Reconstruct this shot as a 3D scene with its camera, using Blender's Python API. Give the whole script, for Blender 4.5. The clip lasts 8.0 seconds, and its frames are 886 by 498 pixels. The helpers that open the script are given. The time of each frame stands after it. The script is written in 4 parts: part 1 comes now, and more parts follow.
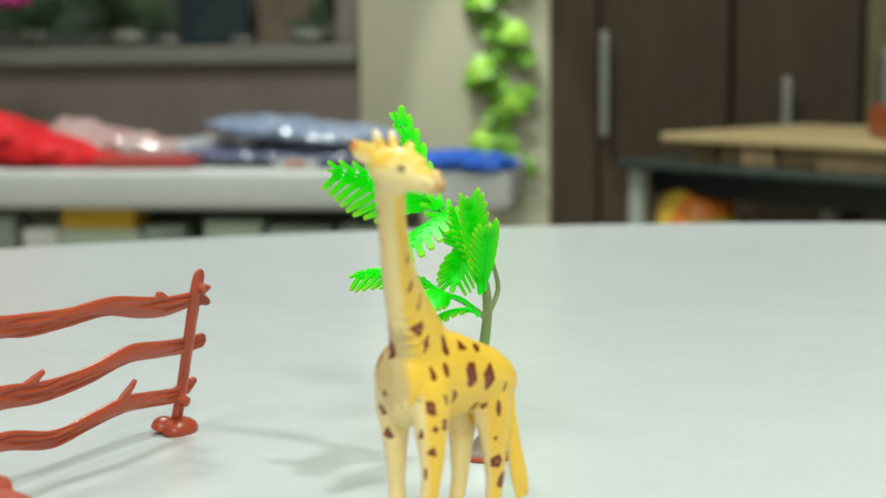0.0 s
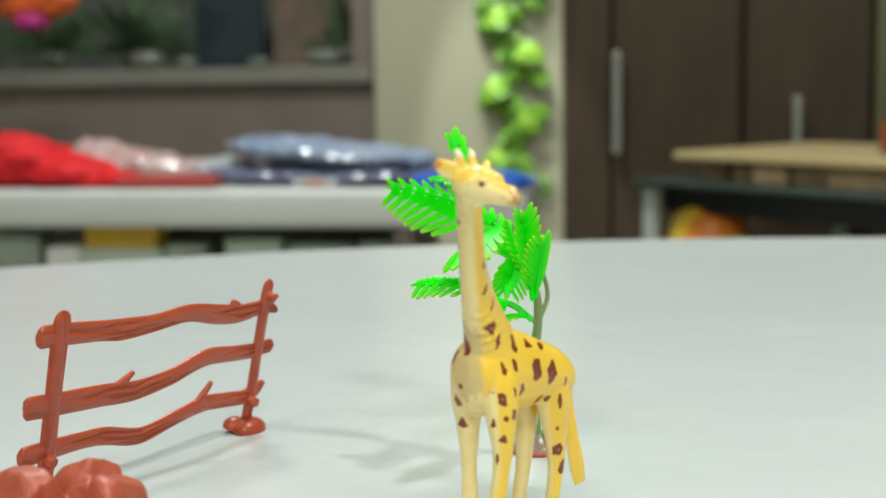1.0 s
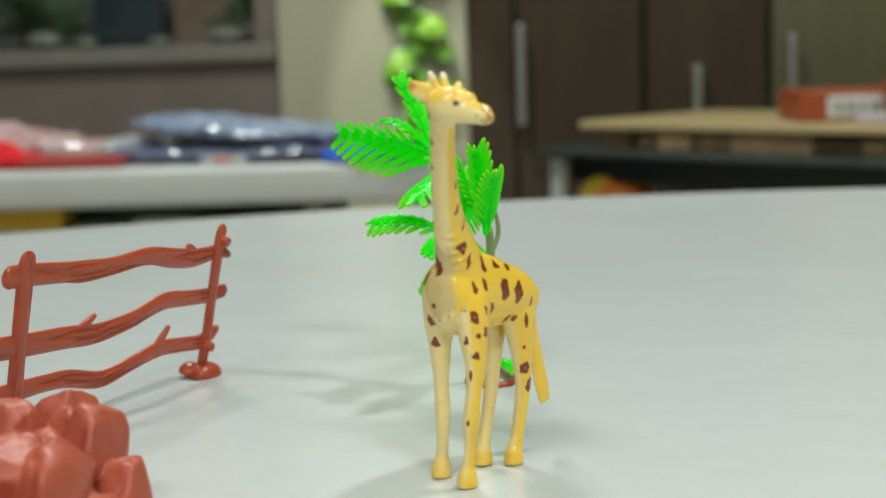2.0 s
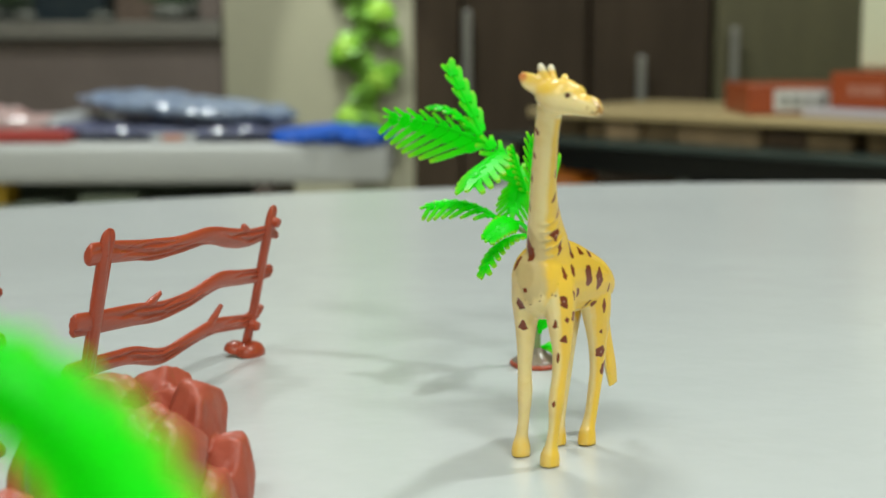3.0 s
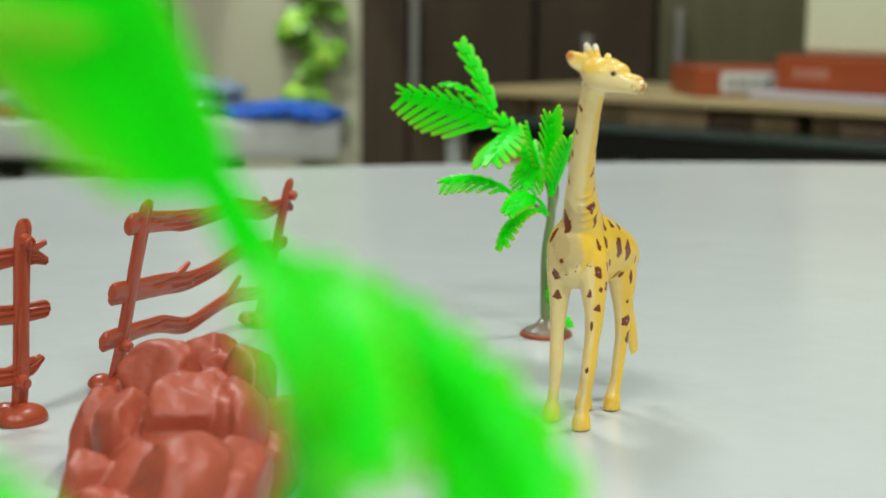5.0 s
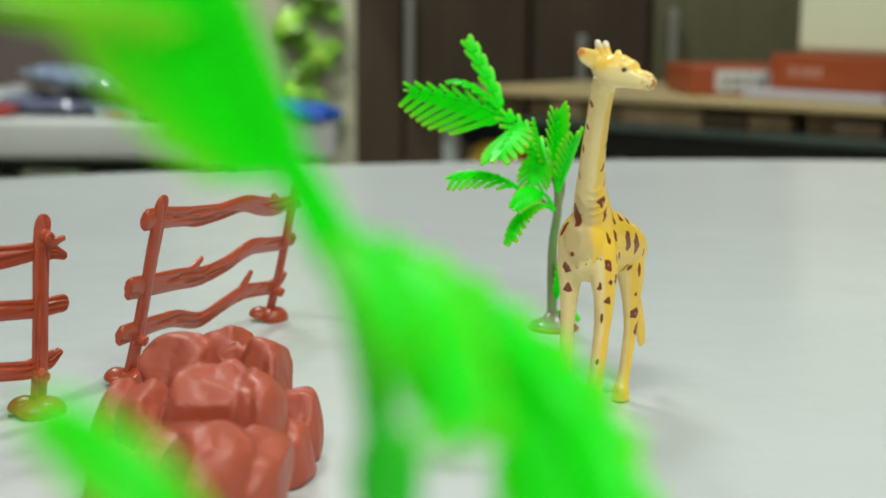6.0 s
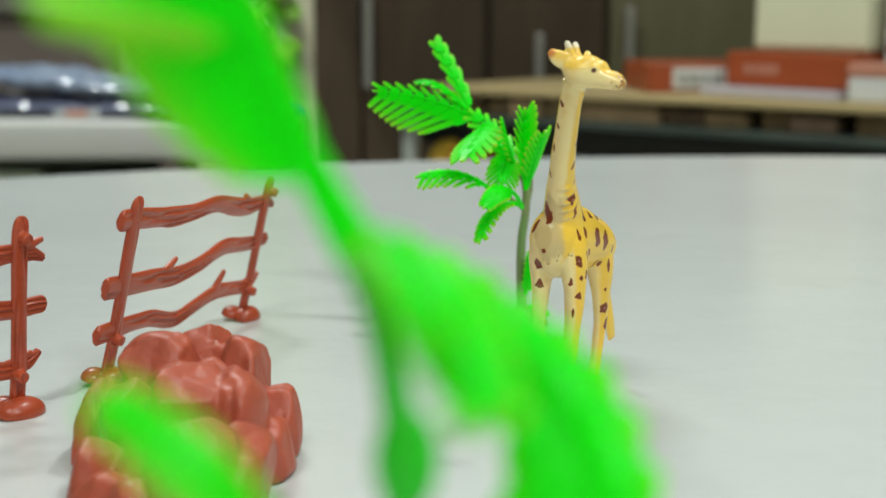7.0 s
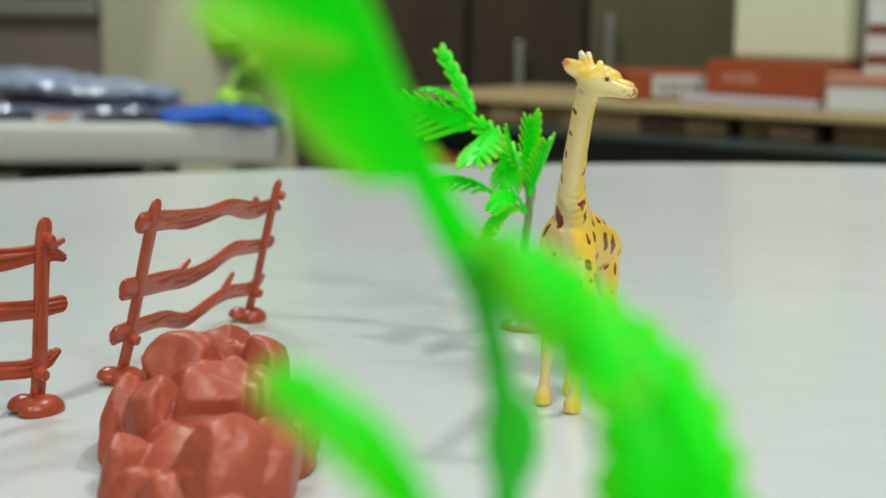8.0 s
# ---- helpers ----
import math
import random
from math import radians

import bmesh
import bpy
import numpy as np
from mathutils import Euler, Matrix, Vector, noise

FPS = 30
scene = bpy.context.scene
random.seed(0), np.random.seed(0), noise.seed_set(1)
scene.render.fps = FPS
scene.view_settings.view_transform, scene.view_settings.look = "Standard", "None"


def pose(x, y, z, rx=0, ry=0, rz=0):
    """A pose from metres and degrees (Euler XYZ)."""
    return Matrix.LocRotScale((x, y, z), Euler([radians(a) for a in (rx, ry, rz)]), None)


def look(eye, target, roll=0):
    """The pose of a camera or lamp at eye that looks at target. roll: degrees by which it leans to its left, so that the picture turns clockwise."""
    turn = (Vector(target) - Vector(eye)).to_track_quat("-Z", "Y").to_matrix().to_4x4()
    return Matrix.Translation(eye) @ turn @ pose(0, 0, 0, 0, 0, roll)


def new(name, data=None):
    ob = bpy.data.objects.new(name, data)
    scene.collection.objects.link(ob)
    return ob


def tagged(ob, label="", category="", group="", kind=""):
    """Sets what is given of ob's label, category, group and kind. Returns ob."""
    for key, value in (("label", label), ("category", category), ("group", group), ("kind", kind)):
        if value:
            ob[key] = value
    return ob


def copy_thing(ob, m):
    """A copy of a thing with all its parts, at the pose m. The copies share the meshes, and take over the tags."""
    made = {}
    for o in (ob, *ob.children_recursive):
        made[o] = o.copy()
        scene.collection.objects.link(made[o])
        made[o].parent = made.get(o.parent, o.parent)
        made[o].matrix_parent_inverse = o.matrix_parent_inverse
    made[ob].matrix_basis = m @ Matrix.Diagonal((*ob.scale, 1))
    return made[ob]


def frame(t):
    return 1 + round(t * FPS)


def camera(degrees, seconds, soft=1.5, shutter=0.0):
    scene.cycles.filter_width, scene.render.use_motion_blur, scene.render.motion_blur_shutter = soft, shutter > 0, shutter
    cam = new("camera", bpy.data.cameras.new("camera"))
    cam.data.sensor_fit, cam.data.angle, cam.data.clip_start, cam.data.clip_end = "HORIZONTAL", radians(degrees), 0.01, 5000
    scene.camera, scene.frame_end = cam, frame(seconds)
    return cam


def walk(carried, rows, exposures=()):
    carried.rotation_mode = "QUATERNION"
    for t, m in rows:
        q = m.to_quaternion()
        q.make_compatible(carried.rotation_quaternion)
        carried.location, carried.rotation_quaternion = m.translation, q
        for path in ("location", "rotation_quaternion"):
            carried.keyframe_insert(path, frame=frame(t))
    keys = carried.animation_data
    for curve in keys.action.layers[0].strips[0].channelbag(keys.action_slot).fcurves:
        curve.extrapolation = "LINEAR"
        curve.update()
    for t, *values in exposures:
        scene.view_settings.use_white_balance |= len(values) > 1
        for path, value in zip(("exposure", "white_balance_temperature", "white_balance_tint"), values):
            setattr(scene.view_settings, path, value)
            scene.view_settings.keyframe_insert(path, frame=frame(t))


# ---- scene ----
# camera: eye, yaw, pitch, roll in metres and degrees
cam = camera(36.0, 8.0, soft=1.6)
cam.data.dof.use_dof = True
cam.data.dof.focus_distance = 0.41
cam.data.dof.aperture_fstop = 12.5


def shot(x, y, z, yaw, pitch, roll):
    a, b = radians(yaw), radians(pitch)
    eye = Vector((x, y, z))
    return look(eye, eye + Vector((-math.sin(a) * math.cos(b), math.cos(a) * math.cos(b), math.sin(b))), roll)


PATH = [
    (0, 0.0684, -0.2927, 0.1240, 11.99, -7.99, -0.66),
    (0.5, 0.0668, -0.3048, 0.1251, 12.36, -7.60, -0.74),
    (1, 0.0605, -0.3300, 0.1262, 12.31, -7.19, -0.89),
    (1.2, 0.0550, -0.3358, 0.1233, 12.30, -6.97, -1.00),
    (1.5, 0.0523, -0.3397, 0.1118, 11.12, -7.49, -1.55),
    (1.7, 0.0521, -0.3404, 0.1122, 9.83, -7.78, -1.93),
    (2.8, 0.0058, -0.3603, 0.1154, 5.30, -8.61, -0.39),
    (3, 0.0013, -0.3605, 0.1159, 4.82, -8.81, -0.25),
    (3.5, -0.0095, -0.3611, 0.1153, 3.92, -9.09, 0.10),
    (4, -0.0128, -0.3634, 0.1153, 3.13, -9.24, 0.31),
    (4.5, -0.0167, -0.3642, 0.1151, 2.77, -9.37, 0.34),
    (5, -0.0274, -0.3758, 0.1159, 1.92, -9.69, 0.58),
    (5.2, -0.0293, -0.3787, 0.1157, 1.72, -9.68, 0.63),
    (6.3, -0.0330, -0.3839, 0.1153, 1.50, -9.73, 0.20),
    (6.5, -0.0327, -0.3852, 0.1155, 1.21, -9.79, -0.27),
    (7, -0.0371, -0.3901, 0.1164, -0.16, -9.76, 0.21),
    (7.5, -0.0394, -0.3934, 0.1164, -0.55, -9.71, 0.41),
    (8, -0.0489, -0.4004, 0.1172, -1.28, -9.50, 0.72),
]
walk(cam, [(row[0], shot(*row[1:])) for row in PATH], exposures=[(0, 0.75), (1.0, 0.73), (1.5, 0.49), (3.0, 0.48), (8, 0.47)])

# ---------------------------------------------------------------- light
world = bpy.data.worlds.new("world")
scene.world = world
world.use_nodes = True
world.node_tree.nodes["Background"].inputs[0].default_value = (0.75, 0.82, 0.9, 1)
world.node_tree.nodes["Background"].inputs[1].default_value = 0.15


def ceiling_lamp(x, y, sx, sy, watts, color):
    data = bpy.data.lights.new("ceiling_lamp_light", "AREA")
    data.shape, data.size, data.size_y, data.energy, data.color = "RECTANGLE", sx, sy, watts, color
    ob = new("ceiling_lamp_light", data)
    ob.matrix_world = pose(x, y, 1.86)
    return ob


LAMPS = [(0.75, 0.35, 0.15, 0.15, 12.0), (-0.45, -1.3, 0.6, 0.3, 10.0), (-0.6, 1.45, 0.6, 0.3, 20.0), (0.9, -1.5, 0.6, 0.3, 21.0)]
for lx, ly, sx, sy, watts in LAMPS:
    ceiling_lamp(lx, ly, sx, sy, watts, (0.93, 1.0, 0.965))

# ceiling spotlight that washes the pillar
SPOT, SPOT_AIM = (-0.70, 2.00, 1.80), (-0.35, 2.58, -0.50)
data = bpy.data.lights.new("spotlight_light", "SPOT")
data.energy, data.color, data.spot_size, data.spot_blend, data.shadow_soft_size = 92.0, (0.94, 1.0, 0.90), radians(14.8), 0.22, 0.02
new("spotlight_light", data).matrix_world = look(SPOT, SPOT_AIM)


# ---------------------------------------------------------------- materials
def material(name, color, rough=0.5, metal=0.0, vary=0.15, scale=40.0, bump=0.0, bump_scale=200.0, coat=0.0, trans=0.0, sss=0.0, stretch=(1, 1, 1), color2=None, ior=1.45, alpha=1.0):
    m = bpy.data.materials.new(name)
    m.use_nodes = True
    nt = m.node_tree
    n, l = nt.nodes, nt.links
    bsdf = n["Principled BSDF"]
    tc = n.new("ShaderNodeTexCoord")
    mp = n.new("ShaderNodeMapping")
    mp.inputs["Scale"].default_value = stretch
    l.new(tc.outputs["Object"], mp.inputs[0])
    noise_a = n.new("ShaderNodeTexNoise")
    noise_a.inputs["Scale"].default_value = scale
    noise_a.inputs["Detail"].default_value = 6
    l.new(mp.outputs[0], noise_a.inputs["Vector"])
    noise_b = n.new("ShaderNodeTexNoise")
    noise_b.inputs["Scale"].default_value = scale * 9
    noise_b.inputs["Detail"].default_value = 3
    l.new(mp.outputs[0], noise_b.inputs["Vector"])
    add = n.new("ShaderNodeMath")
    add.operation = "MULTIPLY_ADD"
    l.new(noise_b.outputs[0], add.inputs[0])
    add.inputs[1].default_value = 0.35
    l.new(noise_a.outputs[0], add.inputs[2])
    ramp = n.new("ShaderNodeMapRange")
    ramp.inputs["From Min"].default_value, ramp.inputs["From Max"].default_value = 0.45, 0.9
    l.new(add.outputs[0], ramp.inputs[0])
    mix = n.new("ShaderNodeMix")
    mix.data_type = "RGBA"
    c2 = color2 or tuple(c * (1 - vary) for c in color)
    mix.inputs["A"].default_value, mix.inputs["B"].default_value = (*color, 1), (*c2, 1)
    l.new(ramp.outputs[0], mix.inputs[0])
    l.new(mix.outputs["Result"], bsdf.inputs["Base Color"])
    rr = n.new("ShaderNodeMapRange")
    rr.inputs["To Min"].default_value, rr.inputs["To Max"].default_value = rough * 0.8, min(1, rough * 1.25)
    l.new(noise_a.outputs[0], rr.inputs[0])
    l.new(rr.outputs[0], bsdf.inputs["Roughness"])
    bsdf.inputs["Metallic"].default_value = metal
    bsdf.inputs["IOR"].default_value = ior
    bsdf.inputs["Coat Weight"].default_value = coat
    bsdf.inputs["Coat Roughness"].default_value = 0.1
    bsdf.inputs["Transmission Weight"].default_value = trans
    if sss:
        bsdf.inputs["Subsurface Weight"].default_value = sss
        bsdf.inputs["Subsurface Radius"].default_value = (1.0, 0.7, 0.3)
        bsdf.inputs["Subsurface Scale"].default_value = 0.003
    if bump:
        bn = n.new("ShaderNodeTexNoise")
        bn.inputs["Scale"].default_value = bump_scale
        bn.inputs["Detail"].default_value = 4
        l.new(mp.outputs[0], bn.inputs["Vector"])
        bp = n.new("ShaderNodeBump")
        bp.inputs["Strength"].default_value = bump
        bp.inputs["Distance"].default_value = 0.25 / bump_scale
        l.new(bn.outputs[0], bp.inputs["Height"])
        l.new(bp.outputs[0], bsdf.inputs["Normal"])
    return m


M = {}
M["table"] = material("white_laminate", (0.585, 0.615, 0.61), 0.24, vary=0.05, scale=7, bump=0.06, bump_scale=14)
M["brown"] = material("brown_plastic", (0.45, 0.074, 0.030), 0.28, vary=0.22, scale=120, bump=0.5, bump_scale=420, stretch=(0.12, 1, 1), sss=0.05)
M["rock"] = material("rock_plastic", (0.44, 0.090, 0.049), 0.44, vary=0.22, scale=70, bump=0.18, bump_scale=260, sss=0.12)
M["leaf"] = material("leaf_plastic", (0.012, 0.95, 0.006), 0.34, vary=0.12, scale=90, bump=0.3, bump_scale=500, ior=1.30)
_nt = M["leaf"].node_tree
_tr = _nt.nodes.new("ShaderNodeBsdfTranslucent")
_at = _nt.nodes.new("ShaderNodeAttribute")
_at.attribute_name = "tip"
_pw = _nt.nodes.new("ShaderNodeMath")
_pw.operation = "POWER"
_pw.inputs[1].default_value = 1.5
_nt.links.new(_at.outputs["Fac"], _pw.inputs[0])
_tm = _nt.nodes.new("ShaderNodeMix")
_tm.data_type = "RGBA"
_tm.inputs["B"].default_value = (0.42, 0.72, 0.05, 1)
_pb = _nt.nodes["Principled BSDF"]
_nt.links.new(_pb.inputs["Base Color"].links[0].from_socket, _tm.inputs["A"])
_nt.links.new(_pw.outputs[0], _tm.inputs[0])
_nt.links.new(_tm.outputs["Result"], _pb.inputs["Base Color"])
_tt = _nt.nodes.new("ShaderNodeMix")
_tt.data_type = "RGBA"
_tt.inputs["A"].default_value, _tt.inputs["B"].default_value = (0.02, 0.95, 0.005, 1), (0.65, 0.95, 0.02, 1)
_nt.links.new(_pw.outputs[0], _tt.inputs[0])
_nt.links.new(_tt.outputs["Result"], _tr.inputs[0])
_mx = _nt.nodes.new("ShaderNodeMixShader")
_mx.inputs[0].default_value = 0.48
_nt.links.new(_nt.nodes["Principled BSDF"].outputs[0], _mx.inputs[1])
_nt.links.new(_tr.outputs[0], _mx.inputs[2])
_nt.links.new(_mx.outputs[0], _nt.nodes["Material Output"].inputs[0])
# darker leaf green for bud and stem, with the bud's shade in the colour
M["leafshade"] = material("shaded_dark_leaf_plastic", (0.014, 0.58, 0.008), 0.5, vary=0.25, scale=90, bump=0.3, bump_scale=500)
M["trunk"] = material("trunk_plastic", (0.16, 0.30, 0.09), 0.4, color2=(0.24, 0.21, 0.11), scale=160, bump=0.5, bump_scale=500, stretch=(1, 1, 0.25))
# brown base plastic; the grey is the ceiling's reflection put into the colour
M["basesheen"] = material("brown_base_plastic_grey_sheen", (0.30, 0.25, 0.21), 0.25, color2=(0.20, 0.12, 0.08), scale=120, bump=0.2, bump_scale=400)
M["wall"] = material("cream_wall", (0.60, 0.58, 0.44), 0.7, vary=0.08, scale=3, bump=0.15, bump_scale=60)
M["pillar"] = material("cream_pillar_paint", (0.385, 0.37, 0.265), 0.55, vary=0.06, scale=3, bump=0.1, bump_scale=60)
M["floor"] = material("floor_tile", (0.55, 0.53, 0.48), 0.3, vary=0.1, scale=4)
M["ceiling"] = material("ceiling_paint", (0.8, 0.8, 0.78), 0.8, vary=0.03, scale=3)
M["cabinet"] = material("dark_brown_laminate", (0.060, 0.042, 0.027), 0.5, vary=0.35, scale=5, stretch=(6, 1, 0.6), bump=0.05, ior=1.25)
M["cabinet_olive"] = material("dark_olive_laminate", (0.116, 0.106, 0.054), 0.4, vary=0.25, scale=5, stretch=(6, 1, 0.6))
M["panel"] = material("grey_brown_laminate", (0.175, 0.140, 0.124), 0.5, vary=0.2, scale=6)
M["sill"] = material("grey_sill", (0.19, 0.18, 0.155), 0.45, vary=0.15, scale=10)
M["steel"] = material("brushed_steel", (0.27, 0.265, 0.24), 0.4, metal=0.5, vary=0.1, scale=60)
M["chrome"] = material("polished_steel", (0.72, 0.74, 0.72), 0.07, metal=1.0, vary=0.05, scale=30)
M["leg"] = material("grey_white_metal", (0.40, 0.44, 0.41), 0.35, vary=0.1, scale=10)
M["white"] = material("white_paint", (0.62, 0.62, 0.60), 0.45, vary=0.06, scale=8)
M["desktop"] = material("grey_white_laminate", (0.53, 0.54, 0.525), 0.45, vary=0.06, scale=8)
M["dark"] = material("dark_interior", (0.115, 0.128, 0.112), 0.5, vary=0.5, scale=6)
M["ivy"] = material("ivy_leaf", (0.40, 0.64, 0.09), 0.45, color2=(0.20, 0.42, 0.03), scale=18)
# darker copy of the ivy green, shade between the leaves put into colour
M["ivyshade"] = material("dark_shaded_ivy_leaf", (0.16, 0.34, 0.03), 0.45, color2=(0.09, 0.22, 0.02), scale=18)
# pale heart of each ivy leaf
_nt = M["ivy"].node_tree
_ln = _nt.nodes.new("ShaderNodeVectorMath")
_ln.operation = "LENGTH"
_nt.links.new(_nt.nodes["Texture Coordinate"].outputs["Object"], _ln.inputs[0])
_mr = _nt.nodes.new("ShaderNodeMapRange")
_mr.inputs["From Min"].default_value, _mr.inputs["From Max"].default_value = 0.016, 0.032
_nt.links.new(_ln.outputs["Value"], _mr.inputs[0])
_hm = _nt.nodes.new("ShaderNodeMix")
_hm.data_type = "RGBA"
_hm.inputs["B"].default_value = (0.13, 0.33, 0.02, 1)
_pb = _nt.nodes["Principled BSDF"]
_nt.links.new(_pb.inputs["Base Color"].links[0].from_socket, _hm.inputs["A"])
_nt.links.new(_mr.outputs[0], _hm.inputs[0])
_nt.links.new(_hm.outputs["Result"], _pb.inputs["Base Color"])
M["wood"] = material("pale_wood", (0.48, 0.37, 0.185), 0.45, vary=0.2, scale=12, stretch=(0.3, 4, 4), bump=0.1)
M["orange"] = material("orange_red_card", (0.34, 0.066, 0.018), 0.4, vary=0.12, scale=12)
M["cream"] = material("cream_card", (0.65, 0.66, 0.47), 0.55, vary=0.05, scale=6)
M["red"] = material("red_cloth", (0.70, 0.006, 0.012), 0.7, vary=0.3, scale=40, bump=0.3, bump_scale=120)
M["bluebag"] = material("blue_plastic_wrap", (0.19, 0.25, 0.38), 0.10, color2=(0.30, 0.36, 0.47), scale=25, bump=0.4, bump_scale=60, coat=0.6, ior=1.5)
M["navybag"] = material("navy_plastic_wrap", (0.10, 0.11, 0.19), 0.08, color2=(0.18, 0.19, 0.28), scale=25, bump=0.4, bump_scale=60, coat=0.6, ior=1.5)
M["clearbag"] = material("clear_plastic_wrap", (0.34, 0.36, 0.38), 0.08, color2=(0.5, 0.5, 0.5), scale=25, bump=0.4, bump_scale=60, coat=0.6, ior=1.5)
M["pinkbag"] = material("pink_plastic_wrap", (0.45, 0.24, 0.24), 0.08, color2=(0.5, 0.42, 0.40), scale=25, bump=0.4, bump_scale=60, coat=0.6, ior=1.5)
M["bluecloth"] = material("royal_blue_cloth", (0.015, 0.12, 0.62), 0.45, vary=0.3, scale=30, bump=0.3, bump_scale=80)
M["yellow"] = material("yellow_card", (0.62, 0.38, 0.03), 0.5, vary=0.1, scale=20)
M["grey"] = material("grey_plastic", (0.30, 0.31, 0.29), 0.4, vary=0.15, scale=20)
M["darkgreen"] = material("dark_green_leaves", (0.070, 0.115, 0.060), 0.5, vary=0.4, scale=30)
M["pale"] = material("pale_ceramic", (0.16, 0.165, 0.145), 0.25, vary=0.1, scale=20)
M["glass"] = material("dark_glass", (0.026, 0.038, 0.046), 0.08, vary=0.1, scale=10)
M["magenta"] = material("magenta_foil", (0.50, 0.03, 0.22), 0.3, vary=0.2, scale=20)
M["purple"] = material("orange_foil", (0.60, 0.10, 0.02), 0.3, vary=0.2, scale=20)
M["lime"] = material("lime_foil", (0.45, 0.55, 0.05), 0.3, vary=0.2, scale=20)
M["salmon"] = material("salmon_card", (0.50, 0.22, 0.15), 0.5, vary=0.15, scale=14)
M["lavender"] = material("lavender_white_card", (0.50, 0.46, 0.50), 0.45, vary=0.08, scale=10)
M["black"] = material("black_table_frame", (0.008, 0.011, 0.012), 0.35, vary=0.3, scale=8)
M["glassedge"] = material("green_grey_glass", (0.05, 0.07, 0.062), 0.15, vary=0.3, scale=12)
M["maroon"] = material("maroon_print", (0.20, 0.05, 0.03), 0.5, vary=0.1, scale=20)
M["tubs"] = material("brown_carton", (0.32, 0.22, 0.12), 0.6, vary=0.45, scale=14)
lamp_mat = bpy.data.materials.new("lamp_diffuser")
lamp_mat.use_nodes = True
lamp_mat.node_tree.nodes["Principled BSDF"].inputs["Emission Color"].default_value = (1, 0.97, 0.9, 1)
lamp_mat.node_tree.nodes["Principled BSDF"].inputs["Emission Strength"].default_value = 3.0


# ---------------------------------------------------------------- mesh helpers
def part(name, bm, mat, parent=None, label="", smooth=True):
    """One mesh object from a bmesh."""
    bmesh.ops.recalc_face_normals(bm, faces=bm.faces)
    me = bpy.data.meshes.new(name)
    bm.to_mesh(me)
    bm.free()
    if smooth:
        me.shade_smooth()
    for m in (mat if isinstance(mat, (list, tuple)) else [mat]):
        me.materials.append(m)
    ob = new(name, me)
    if parent is not None:
        ob.parent = parent
    if label:
        ob["label"] = label
    return ob


def thing(name, m, label, category, group="", kind=""):
    ob = new(name)
    ob.empty_display_size = 0.01
    ob.matrix_world = m
    return tagged(ob, label, category, group, kind)


def box_bm(sx, sy, sz, bevel=0.0, at=(0, 0, 0), seg=2, bm=None):
    """A box with its base centre at `at`."""
    b = bmesh.new()
    bmesh.ops.create_cube(b, size=1)
    for v in b.verts:
        v.co = Vector((v.co.x * sx + at[0], v.co.y * sy + at[1], (v.co.z + 0.5) * sz + at[2]))
    if bevel:
        bmesh.ops.bevel(b, geom=list(b.edges), offset=bevel, segments=seg, affect="EDGES", profile=0.5)
    return b if bm is None else merge(bm, b)


def merge(bm, other):
    me = bpy.data.meshes.new("tmp")
    other.to_mesh(me)
    other.free()
    bm.from_mesh(me)
    bpy.data.meshes.remove(me)
    return bm


def tube(bm, pts, ref=(0, 0, 1), sides=16, cap=True):
    """A tube through pts of (x, y, z, a, b): a is the radius along ref, b across it."""
    ref = Vector(ref)
    P = [Vector(p[:3]) for p in pts]
    rings = []
    for i, p in enumerate(P):
        t = (P[min(i + 1, len(P) - 1)] - P[max(i - 1, 0)]).normalized()
        u = (ref - t * ref.dot(t)).normalized()
        w = t.cross(u)
        rings.append([bm.verts.new(p + u * pts[i][3] * math.cos(k) + w * pts[i][4] * math.sin(k)) for k in [2 * math.pi * j / sides for j in range(sides)]])
    for r0, r1 in zip(rings, rings[1:]):
        for j in range(sides):
            bm.faces.new((r0[j], r0[(j + 1) % sides], r1[(j + 1) % sides], r1[j]))
    if cap:
        bm.faces.new(rings[0][::-1])
        bm.faces.new(rings[-1])
    return bm


def ball(bm, c, r, rot=(0, 0, 0), seg=16):
    m = Matrix.LocRotScale(c, Euler([radians(a) for a in rot]), r)
    bmesh.ops.create_uvsphere(bm, u_segments=seg, v_segments=max(6, seg // 2), radius=1, matrix=m)
    return bm


def spline(pts, n):
    """Catmull-Rom through rows of numbers, n steps per span."""
    out = []
    a = [np.array(p, float) for p in pts]
    for i in range(len(a) - 1):
        p0, p1, p2, p3 = a[max(i - 1, 0)], a[i], a[i + 1], a[min(i + 2, len(a) - 1)]
        for k in range(n):
            t = k / n
            out.append(0.5 * (2 * p1 + (p2 - p0) * t + (2 * p0 - 5 * p1 + 4 * p2 - p3) * t * t + (3 * p1 - p0 - 3 * p2 + p3) * t ** 3))
    out.append(a[-1])
    return [tuple(p) for p in out]


def fused(bm, voxel, smooth=4):
    """The pieces of bm melted into one skin."""
    me = bpy.data.meshes.new("tmp")
    bmesh.ops.recalc_face_normals(bm, faces=bm.faces)
    bm.to_mesh(me)
    bm.free()
    ob = new("tmp", me)
    r = ob.modifiers.new("r", "REMESH")
    r.mode, r.voxel_size = "VOXEL", voxel
    if smooth:
        s = ob.modifiers.new("s", "SMOOTH")
        s.factor, s.iterations = 0.5, smooth
    bpy.context.view_layer.update()
    dg = bpy.context.evaluated_depsgraph_get()
    done = bpy.data.meshes.new_from_object(ob.evaluated_get(dg))
    bpy.data.objects.remove(ob)
    done.shade_smooth()
    return done


